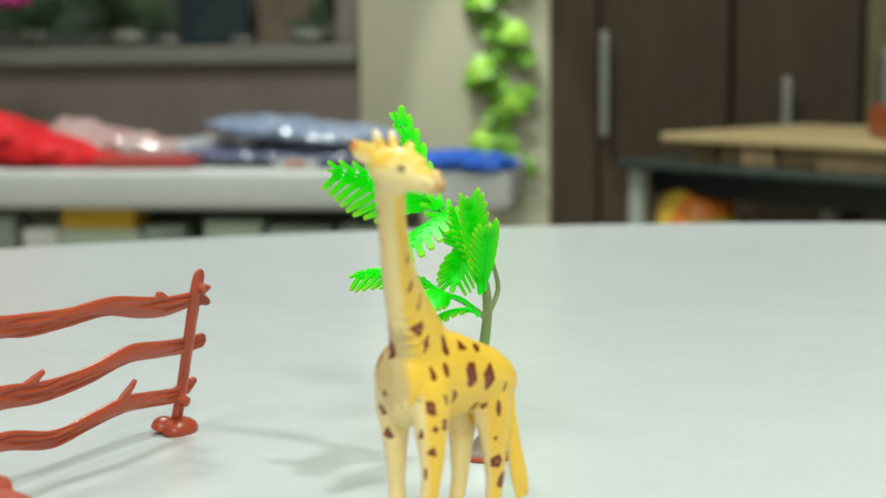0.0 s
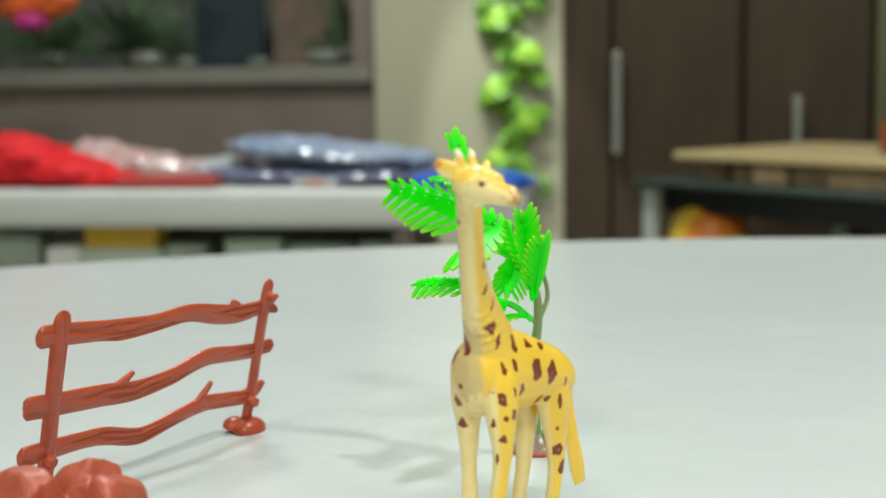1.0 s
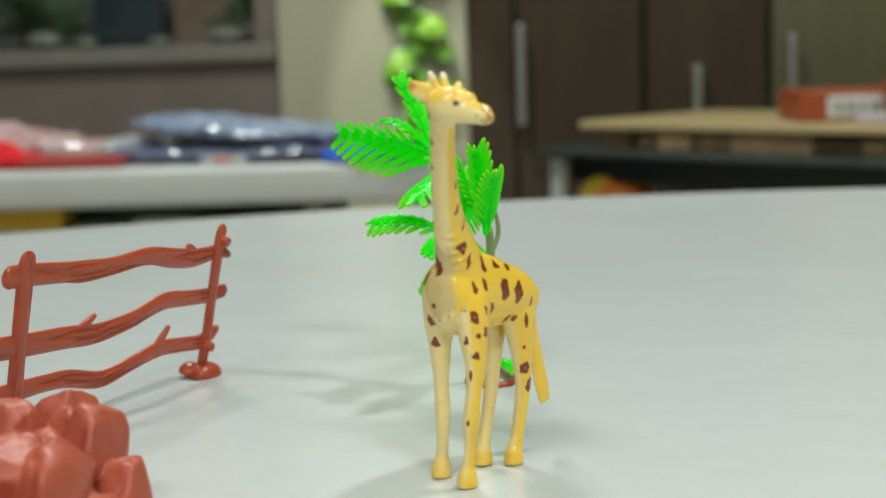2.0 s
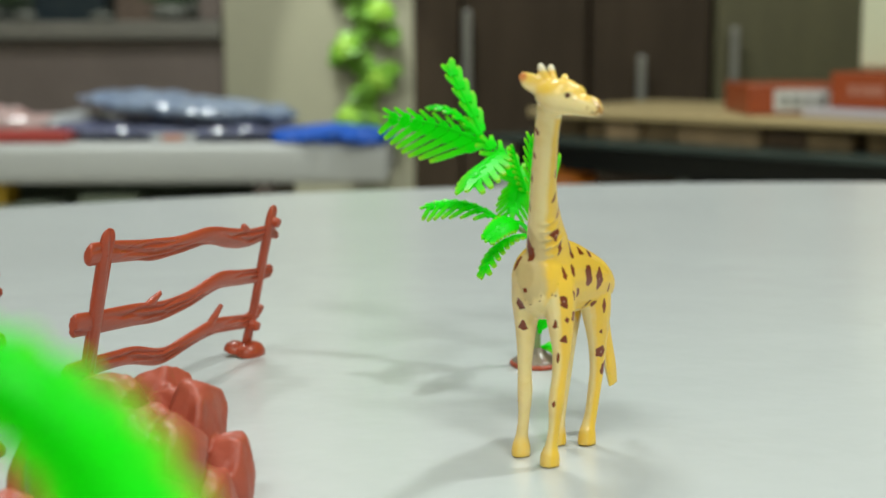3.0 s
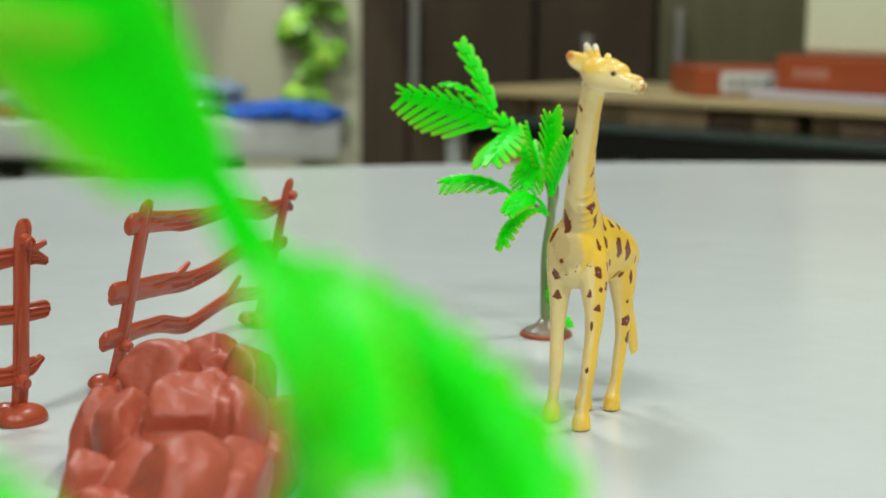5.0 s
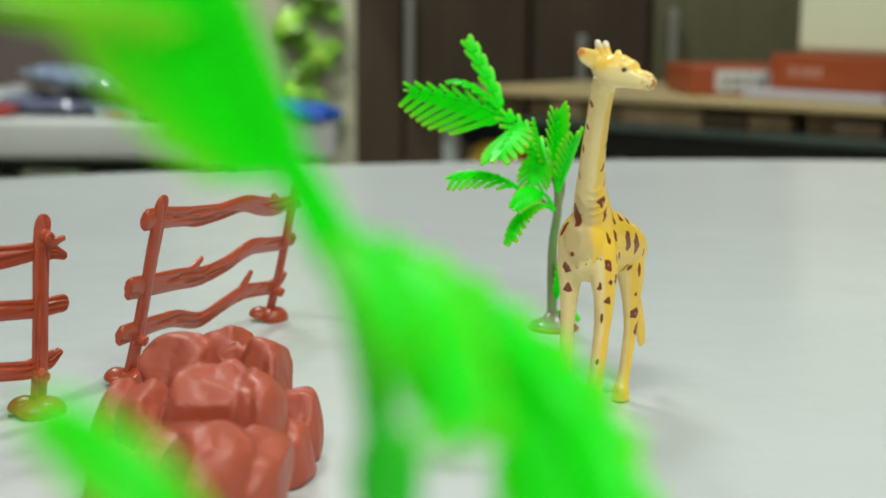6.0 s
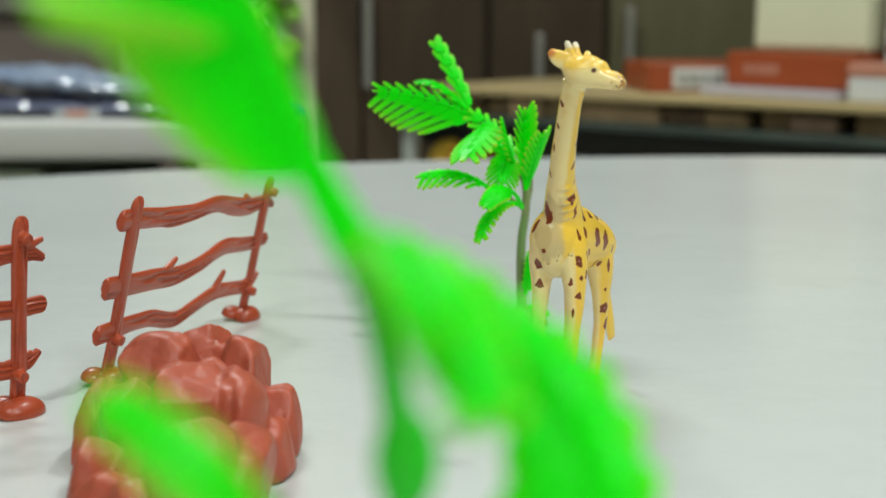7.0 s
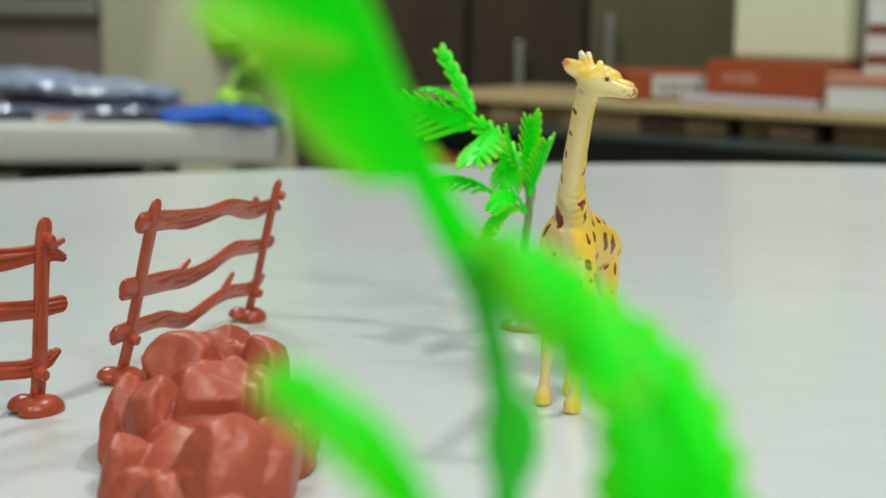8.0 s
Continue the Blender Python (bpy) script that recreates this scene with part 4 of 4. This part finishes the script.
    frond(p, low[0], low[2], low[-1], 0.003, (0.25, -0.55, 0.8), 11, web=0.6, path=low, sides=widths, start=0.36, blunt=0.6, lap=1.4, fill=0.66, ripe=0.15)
    # bud under the crown; its dark green paints in the dimly lit underside
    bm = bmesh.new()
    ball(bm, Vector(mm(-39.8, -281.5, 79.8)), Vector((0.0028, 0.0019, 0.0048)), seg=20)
    part("bud", bm, M["leafshade"], p, "green leaf bud on the stem, coloured dark for its shade")
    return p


far_palm()
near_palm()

# ---------------------------------------------------------------- far side of the room
def block(name, m, size, mat, label, category, bevel=0.004, group="", kind=""):
    ob = part(name, box_bm(*size, bevel), mat, smooth=False)
    ob.matrix_world = m
    return tagged(ob, label, category, group, kind)


def lumpy(bm, rows, seed, amp=0.08):
    """Overlapping soft lumps: x, y, z, rx, ry, rz."""
    rng = random.Random(seed)
    for x, y, z, a, b, c in rows:
        s = bmesh.new()
        bmesh.ops.create_icosphere(s, subdivisions=4, radius=1)
        off = Vector((rng.uniform(0, 50), rng.uniform(0, 50), rng.uniform(0, 50)))
        for v in s.verts:
            k = 1 + amp * noise.noise(v.co * 2.2 + off) + amp * 0.6 * noise.noise(v.co * 6 + off)
            v.co = Vector((x + v.co.x * a * k, y + v.co.y * b * k, max(z + v.co.z * c * k, 0.0)))
        merge(bm, s)
    return bm


def soft(name, bm, mat, voxel=0.005, crinkle=0.0):
    """One melted soft body, crinkled into facets where wanted."""
    me = fused(bm, voxel, 3)
    if crinkle:
        for v in me.vertices:
            v.co += Vector((0, 0, 1)) * crinkle * (noise.noise(v.co * 45) + 0.6 * noise.noise(v.co * 90)) * (1 if v.co.z > 0.004 else 0)
        me.shade_flat()
    me.materials.clear()
    me.materials.append(mat)
    return new(name, me)


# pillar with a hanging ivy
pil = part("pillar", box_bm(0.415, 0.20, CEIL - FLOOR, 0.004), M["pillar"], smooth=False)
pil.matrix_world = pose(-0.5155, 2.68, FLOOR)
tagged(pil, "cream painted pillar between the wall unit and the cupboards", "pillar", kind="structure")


def ivy():
    rng = random.Random(5)
    v = thing("hanging_ivy", pose(-0.413, 2.56, 0), "bright green artificial ivy garland hanging down a pillar", "ivy garland")
    bm = bmesh.new()
    stem = [(0.015 * math.sin(z * 20), 0.004, z, 0.003, 0.003) for z in [0.95 - 0.05 * k for k in range(24)]]
    tube(bm, spline(stem, 3), (1, 0, 0), 8)
    part("stem", bm, M["ivyshade"], v)

    def leaf(x, y, z, r, mat):
        bm = bmesh.new()
        tilt = Euler((rng.uniform(-0.5, 0.2), rng.uniform(-0.4, 0.4), rng.uniform(-0.5, 0.5))).to_matrix()
        n = 15
        ctr = [bm.verts.new(tilt @ Vector((0, -0.006, 0))), bm.verts.new(tilt @ Vector((0, -0.0035, 0)))]
        ring = []
        for i in range(n):
            a = 2 * math.pi * i / n
            rr = r * (1 + 0.16 * math.cos(3 * a) - 0.12 * math.cos(2 * a) + rng.uniform(-0.06, 0.06))
            c = Vector((rr * math.sin(a), 0.007 * (i % 2), rr * math.cos(a)))
            ring.append((bm.verts.new(tilt @ c), bm.verts.new(tilt @ (c + Vector((0, 0.002, 0))))))
        for i in range(n):
            p, q2 = ring[i], ring[(i + 1) % n]
            bm.faces.new((ctr[0], p[0], q2[0]))
            bm.faces.new((ctr[1], q2[1], p[1]))
            bm.faces.new((p[0], p[1], q2[1], q2[0]))
        ob = part("leaf", bm, mat, v, smooth=False)
        ob.location = (x, y, z)

    z, k = 0.925, 1
    while z > -0.17:
        sg = 1 if k % 2 else -1
        if z > -0.11:
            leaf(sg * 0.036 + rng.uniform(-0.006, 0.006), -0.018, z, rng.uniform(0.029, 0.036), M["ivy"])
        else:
            leaf(0.012, -0.014, z - 0.012, 0.042, M["ivyshade"])
        # darker leaves set behind, coloured as the shaded gaps of the cluster
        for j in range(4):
            leaf(sg * rng.uniform(-0.02, 0.060), -0.010 + 0.002 * j, z - rng.uniform(-0.030, 0.055), rng.uniform(0.022, 0.031), M["ivyshade"])
        z -= 0.075
        k += 1


ivy()


# cupboards
def cupboard(x0, x1, y, mat, handle_x, hz0, hz1, label):
    c = thing("cupboard", pose((x0 + x1) / 2, y, FLOOR), label, "cupboard", "cupboards along the wall")
    w = x1 - x0
    part("body", box_bm(w - 0.004, 0.5, 2.4, 0.003, at=(0, 0.275, 0)), mat, c, smooth=False)
    d = part("door", box_bm(w - 0.008, 0.02, 2.36, 0.003, at=(0, 0.012, 0.02)), mat, c, smooth=False)
    bm = box_bm(0.018, 0.012, hz1 - hz0, 0.004, at=(handle_x - (x0 + x1) / 2, -0.030, hz0 - FLOOR))
    for z in (hz0 + 0.02, hz1 - 0.02):
        box_bm(0.010, 0.030, 0.010, 0.002, at=(handle_x - (x0 + x1) / 2, -0.012, z - FLOOR - 0.005), bm=bm)
    part("handle", bm, M["steel"], d, "brushed steel bar handle", smooth=False)
    return c


block("door_jamb", pose(-0.258, 2.66, FLOOR), (0.10, 0.16, 2.5), M["cabinet"], "dark brown door jamb beside the pillar", "door jamb", kind="structure")
cupboard(-0.205, 0.065, 2.57, M["cabinet"], -0.190, -0.04, 0.173, "tall dark brown laminate cupboard with a steel handle")
cupboard(0.067, 0.323, 2.57, M["cabinet"], 0.175, -0.11, 0.078, "narrow dark brown laminate cupboard with a steel handle")
cupboard(0.325, 0.80, 2.57, M["cabinet_olive"], 0.366, -0.02, 0.135, "wide dark olive-brown laminate cupboard with a steel handle")
cupboard(0.802, 1.5, 2.57, M["cabinet_olive"], 1.42, -0.04, 0.17, "wide dark olive-brown laminate cupboard with a steel handle")
cupboard(1.502, 2.4, 2.57, M["cabinet_olive"], 1.55, -0.04, 0.17, "wide dark olive-brown laminate cupboard with a steel handle")


# wall unit with an open dark niche
def wall_unit():
    u = thing("wall_unit", pose(-1.85, 2.60, FLOOR), "grey-brown wall unit with a dark open display niche", "wall unit")
    w = 2.24
    part("lower_panel", box_bm(w, 0.5, 0.862, 0.003, at=(0, 0.26, 0)), M["panel"], u, smooth=False)
    part("sill", box_bm(w, 0.54, 0.040, 0.005, at=(0, 0.255, 0.865)), M["sill"], u, smooth=False)
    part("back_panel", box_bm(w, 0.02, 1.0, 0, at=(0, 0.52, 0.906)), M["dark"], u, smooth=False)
    for x in (-w / 2 + 0.03, w / 2 - 0.025):
        part("upright", box_bm(0.05, 0.5, 1.0, 0.003, at=(x, 0.255, 0.906)), M["panel"], u, smooth=False)
    part("top_panel", box_bm(w, 0.5, 0.05, 0.003, at=(0, 0.255, 1.907)), M["panel"], u, smooth=False)


wall_unit()
SILL = 0.156
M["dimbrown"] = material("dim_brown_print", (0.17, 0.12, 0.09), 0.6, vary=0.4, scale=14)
block("black_screen", pose(-1.16, 2.86, SILL), (0.17, 0.03, 0.32), M["glass"], "blue-black framed panel standing in the niche", "screen", 0.004)
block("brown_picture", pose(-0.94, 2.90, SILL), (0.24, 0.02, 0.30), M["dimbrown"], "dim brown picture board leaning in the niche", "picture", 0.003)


def niche_plant(x, y, s, seed):
    r = random.Random(seed)
    pl = thing("potted_plant", pose(x, y, SILL), "dark green potted plant in the niche", "potted plant", "plants in the niche")
    bm = bmesh.new()
    tube(bm, [(0, 0, 0, 0.026, 0.026), (0, 0, 0.04, 0.036, 0.036), (0, 0, 0.045, 0.034, 0.034)], (1, 0, 0), 18)
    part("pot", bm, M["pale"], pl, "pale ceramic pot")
    bm = bmesh.new()
    for k in range(46):
        d = Vector((r.gauss(0, 1), r.gauss(0, 0.6), abs(r.gauss(0.5, 0.8)))).normalized()
        a = Vector((0, 0, 0.045))
        e = a + d * r.uniform(0.06, 0.16) * s
        sd = d.cross(Vector((0, 1, 0.2))).normalized() * 0.012 * s
        m0 = a.lerp(e, 0.6)
        vs = [bm.verts.new(v) for v in (a, m0 + sd, e, m0 - sd)]
        vb = [bm.verts.new(v.co + Vector((0, 0.002, 0))) for v in vs]
        bm.faces.new(vs)
        bm.faces.new(vb[::-1])
        for i in range(4):
            bm.faces.new((vs[i], vb[i], vb[(i + 1) % 4], vs[(i + 1) % 4]))
    part("foliage", bm, M["darkgreen"], pl, smooth=False)


niche_plant(-1.38, 2.78, 1.3, 1)
niche_plant(-0.83, 2.80, 1.0, 2)
niche_plant(-1.60, 2.80, 1.2, 3)
for x, y, a, b in ((-1.29, 2.66, 0.040, 0.022), (-1.20, 2.68, 0.026, 0.014), (-0.86, 2.66, 0.045, 0.020), (-1.03, 2.70, 0.030, 0.012)):
    bm = lumpy(bmesh.new(), [(0, 0, b * 0.9, a, a * 0.8, b)], int(-x * 100), 0.05)
    ob = part("ornament", bm, M["pale"])
    ob.location = (x, y, SILL)
    tagged(ob, "small pale rounded ornament on the niche sill", "ornament", "ornaments on the sill")


# bright foil decoration hanging before the niche
def foil_decoration():
    d = thing("foil_decoration", pose(-1.43, 2.40, 0.228), "orange, magenta and lime foil decoration on a string", "hanging decoration")
    bm = bmesh.new()
    tube(bm, [(0, 0, 0.08, 0.001, 0.001), (0, 0, CEIL - 0.228, 0.001, 0.001)], (1, 0, 0), 6)
    part("string", bm, M["white"], d)
    bm = lumpy(bmesh.new(), [(0, 0, 0.060, 0.085, 0.03, 0.028), (0.04, 0, 0.075, 0.06, 0.03, 0.035)], 3, 0.25)
    part("orange_petal", bm, M["purple"], d, "orange foil")
    bm = lumpy(bmesh.new(), [(0.0, -0.012, 0.030, 0.040, 0.03, 0.020)], 4, 0.25)
    part("magenta_petal", bm, M["magenta"], d, "magenta foil")
    bm = lumpy(bmesh.new(), [(-0.055, -0.01, -0.035, 0.028, 0.02, 0.035)], 5, 0.2)
    for v in bm.verts:
        v.co.z -= 0.06
    part("lime_petal", bm, M["lime"], d, "lime foil")


foil_decoration()


M["greenish"] = material("grey_green_laminate", (0.41, 0.48, 0.41), 0.35, vary=0.35, scale=8)


# white desk with its wares
def desk():
    d = thing("desk", pose(-1.045, 1.93, FLOOR, 0, 0, 4), "long white desk with a thick top and an open dark shelf", "desk")
    top = 0.697
    part("desktop", box_bm(1.53, 0.32, 0.064, 0.012, at=(0, 0, top - 0.064), seg=4), M["desktop"], d)
    part("back_panel", box_bm(1.30, 0.02, 0.62, 0.002, at=(-0.1, 0.13, 0.01)), M["greenish"], d, smooth=False)
    part("shelf", box_bm(1.30, 0.26, 0.02, 0.002, at=(-0.1, 0.0, 0.50)), M["greenish"], d, smooth=False)
    for x in (-0.76, 0.56):
        part("side_panel", box_bm(0.03, 0.30, 0.632, 0.002, at=(x, 0.0, 0)), M["panel"], d, smooth=False)


desk()
DT = -0.052
SH = FLOOR + 0.521
bm = lumpy(bmesh.new(), [(-0.06, 0, 0.045, 0.10, 0.08, 0.046), (0.03, 0.0, 0.025, 0.10, 0.07, 0.03), (0.10, -0.01, 0.012, 0.10, 0.05, 0.016), (-0.16, 0.02, 0.04, 0.12, 0.08, 0.035)], 7, 0.22)
ob = soft("red_cloth", bm, M["red"])
ob.location = (-1.125, 1.86, DT)
tagged(ob, "crumpled bright red cloth heaped on the desk", "cloth")
bm = lumpy(bmesh.new(), [(-0.10, 0, 0.036, 0.07, 0.06, 0.042), (-0.02, 0, 0.025, 0.08, 0.06, 0.030), (0.09, 0.02, 0.016, 0.10, 0.06, 0.020)], 9, 0.2)
ob = soft("wrapped_package", bm, M["pinkbag"], 0.011, 0.008)
ob.location = (-0.985, 1.97, DT)
tagged(ob, "pinkish clear plastic wrapped package on the desk", "package", "wrapped packages")
ob = part("red_tray", box_bm(0.17, 0.09, 0.019, 0.006), material("red_plastic_tray", (0.42, 0.06, 0.05), 0.35), smooth=False)
ob.matrix_world = pose(-0.885, 1.845, DT, 0, 0, 4)
tagged(ob, "flat dull red plastic tray on the desk edge", "tray")
for dx, y, z, w, h, mt, tip, lb in ((-0.645, 1.94, 0, 0.24, 0.016, "navybag", 0, "navy garment in glossy clear wrap on the desk"), (-0.63, 1.945, 0.0345, 0.19, 0.019, "bluebag", 4, "pale blue folded garment in glossy clear wrap, stacked on another"), (-0.83, 1.99, 0, 0.06, 0.020, "clearbag", 0, "empty clear plastic wrap crumpled beside the garments")):
    bm = lumpy(bmesh.new(), [(-w * 0.35, 0, h, w * 0.65, 0.10, h * 1.1), (w * 0.3, 0, h * 0.9, w * 0.7, 0.11, h)], int(dx * -100), 0.14)
    ob = soft("wrapped_package", bm, M[mt], 0.0085, 0.006)
    ob.matrix_world = pose(dx, y, DT + z, 0, tip, -3)
    tagged(ob, lb, "package", "wrapped packages")
ob = block("paper_card", pose(-0.625, 1.824, DT, -14, 0, -1), (0.075, 0.003, 0.016), M["clearbag"], "small white paper card leaning on a wrapped package", "card", 0.001)
part("print", box_bm(0.035, 0.001, 0.010, 0, at=(0, -0.0021, 0.003)), M["salmon"], ob, "red print bar", smooth=False)
bm = lumpy(bmesh.new(), [(-0.06, 0, 0.008, 0.05, 0.05, 0.015), (-0.01, 0, 0.012, 0.06, 0.05, 0.018), (0.045, -0.005, 0.008, 0.045, 0.055, 0.016)], 21, 0.3)
ob = soft("blue_cloth", bm, M["bluecloth"], 0.003, 0.0)
ob.location = (-0.36, 1.86, DT)
tagged(ob, "royal blue crumpled cloth at the desk end", "cloth")
M["palegreen"] = material("pale_green_plastic", (0.50, 0.58, 0.48), 0.25, vary=0.2, scale=20)
block("storage_box", pose(-0.985, 1.87, SH, 0, 0, 4), (0.15, 0.08, 0.070), M["palegreen"], "pale green plastic storage box on the desk shelf", "box", 0.006, "boxes on the shelf")
block("yellow_box", pose(-0.985, 1.87, SH + 0.071, 0, 0, 4), (0.13, 0.07, 0.042), M["yellow"], "yellow cardboard box on a storage box", "box", 0.003)
block("white_box", pose(-1.045 - 0.03, 1.835, SH, 0, 0, 4), (0.055, 0.08, 0.075), M["white"], "white carton on the desk shelf", "box", 0.003)
for x, w, h, mt, lb in ((-1.18, 0.08, 0.09, "greenish", "grey-green storage box on the desk shelf"), (-0.875, 0.07, 0.075, "greenish", "grey-green storage box on the desk shelf"), (-0.41, 0.09, 0.070, "palegreen", "pale green plastic storage box on the desk shelf"), (-0.755, 0.10, 0.085, "palegreen", "pale green plastic storage box on the desk shelf"), (-0.64, 0.11, 0.075, "greenish", "grey-green storage box on the desk shelf"), (-0.52, 0.10, 0.080, "greenish", "grey-green storage box on the desk shelf")):
    block("storage_box", pose(x, 1.90 + 0.07 * (x + 0.8), SH, 0, 0, 4), (w, 0.08, h), M[mt], lb, "box", 0.005, "boxes on the shelf")
bm = lumpy(bmesh.new(), [(0, 0, 0.032, 0.022, 0.022, 0.032)], 4, 0.02)
ob = part("steel_jar", bm, M["chrome"])
ob.location = (-0.845, 1.826, SH)
tagged(ob, "small shiny rounded steel jar on the desk shelf", "jar")


# glass-topped table with boards and boxes
ANG = math.degrees(math.atan2(-0.545, 0.67))


def along(s, d, z, r=0):
    """A place s metres along the front edge and d behind it."""
    a = radians(ANG)
    return pose(-0.045 + s * math.cos(a) - d * math.sin(a), 2.07 + s * math.sin(a) + d * math.cos(a), z, 0, 0, ANG + r)


def glass_table():
    t = thing("glass_table", along(0.55, 0.27, FLOOR), "dark glass-topped table with white legs and a lower shelf", "table")
    part("tabletop", box_bm(1.25, 0.62, 0.012, 0.003, at=(0, 0, 0.683)), M["glassedge"], t, "green-grey glass top", smooth=False)
    part("apron", box_bm(1.20, 0.50, 0.045, 0.003, at=(0, 0, 0.633)), M["black"], t, smooth=False)
    part("shelf", box_bm(1.17, 0.52, 0.02, 0.002, at=(0, 0.0, 0.495)), M["black"], t, smooth=False)
    for x in (-0.60, 0.60):
        for y in (-0.28, 0.28):
            part("leg", box_bm(0.026, 0.022, 0.680, 0.004, at=(x, y, 0)), M["leg"], t, smooth=False)


glass_table()
GT = FLOOR + 0.696
M["darkcarton"] = material("dark_brown_carton", (0.12, 0.075, 0.045), 0.6, vary=0.4, scale=20)
rng = random.Random(31)
s = 0.03
while s < 1.02:
    w = rng.uniform(0.05, 0.15)
    mt, lb = rng.choice((("tubs", "flat brown carton under the wooden board"), ("darkcarton", "flat dark brown carton under the wooden board"), ("tubs", "flat brown carton under the wooden board")))
    block("flat_carton", along(s + w / 2, 0.092 + rng.uniform(-0.005, 0.03), GT), (w, 0.16, rng.choice((0.030, 0.030, 0.024))), M[mt], lb, "carton", 0.002, "flat cartons")
    s += w + rng.choice((0.003, 0.004, 0.02))
block("wooden_board", along(0.53, 0.20, GT + 0.031), (1.08, 0.40, 0.015), M["wood"], "pale wooden board lying over cartons", "board", 0.004)
BT = GT + 0.047
ob = block("flat_box", along(0.431, 0.17, BT, 44), (0.21, 0.18, 0.047), M["orange"], "orange-red flat cardboard box with a white label", "box", 0.003, "flat boxes")
lab = part("label", box_bm(0.092, 0.002, 0.034, 0, at=(-0.018, -0.0915, 0.006)), M["white"], ob, "white paper label", smooth=False)
bm = bmesh.new()
for k, w in enumerate((0.012, 0.016, 0.010, 0.014)):
    box_bm(w, 0.001, 0.016, 0, at=(-0.048 + 0.019 * k, -0.0934, 0.014), bm=bm)
part("print", bm, M["grey"], lab, "unreadable grey print", smooth=False)
ob = block("flat_box", along(0.660, 0.17, BT + 0.0135, -11), (0.235, 0.20, 0.054), M["orange"], "orange-red flat cardboard box under a cream box", "box", 0.003, "flat boxes")
bm = bmesh.new()
for k, w in enumerate((0.013, 0.010, 0.015, 0.012)):
    box_bm(w, 0.001, 0.015, 0, at=(-0.075 + 0.017 * k, -0.1006, 0.020), bm=bm)
part("print", bm, M["salmon"], ob, "faded pink print", smooth=False)
block("white_book", along(0.640, 0.13, BT, -9), (0.245, 0.20, 0.0125), M["lavender"], "thin white folder under an orange box", "folder", 0.002)
block("cream_box", along(0.670, 0.19, BT + 0.0685, -10), (0.205, 0.17, 0.24), M["cream"], "large plain cream cardboard box stacked on flat boxes", "box", 0.010)
ob = block("white_box", along(0.865, 0.05, BT, 1), (0.21, 0.06, 0.036), M["white"], "low white carton with a salmon lid on the board", "box", 0.003)
part("lid", box_bm(0.213, 0.063, 0.020, 0.003, at=(0, 0, 0.0362)), M["salmon"], ob, "salmon pink lid", smooth=False)
ob = block("striped_box", along(0.885, 0.18, BT, 2), (0.20, 0.18, 0.24), M["white"], "white box with maroon stripes", "box", 0.003)
for z in (0.068, 0.112):
    part("stripe", box_bm(0.201, 0.002, 0.016, 0, at=(0.004, -0.0905, z)), M["maroon"], ob, "maroon stripe", smooth=False)


# ball on the lower shelf
M["ballyellow"] = material("yellow_rubber", (0.80, 0.52, 0.06), 0.35, vary=0.1)
M["ballorange"] = material("orange_rubber", (0.75, 0.22, 0.03), 0.35, vary=0.1)


def toy_ball():
    b = thing("toy_ball", along(0.022, 0.06, FLOOR + 0.516), "yellow, green and orange toy ball on the lower shelf", "ball")
    for k, mt in enumerate(("ballyellow", "ballyellow", "ballorange", "ballyellow", "lime", "ballorange")):
        bm = bmesh.new()
        N = 6
        a0, a1 = k * math.pi / 3 + 1.2, (k + 1) * math.pi / 3 + 1.2
        grid = [[bm.verts.new((0.071 * math.sin(p) * math.cos(a), 0.071 * math.cos(p), 0.071 + 0.071 * math.sin(p) * math.sin(a))) for a in [a0 + (a1 - a0) * i / N for i in range(N + 1)]] for p in [0.02 + (math.pi - 0.04) * j / 14 for j in range(15)]]
        for j in range(14):
            for i in range(N):
                bm.faces.new((grid[j][i], grid[j][i + 1], grid[j + 1][i + 1], grid[j + 1][i]))
        part("panel", bm, M[mt], b)


toy_ball()
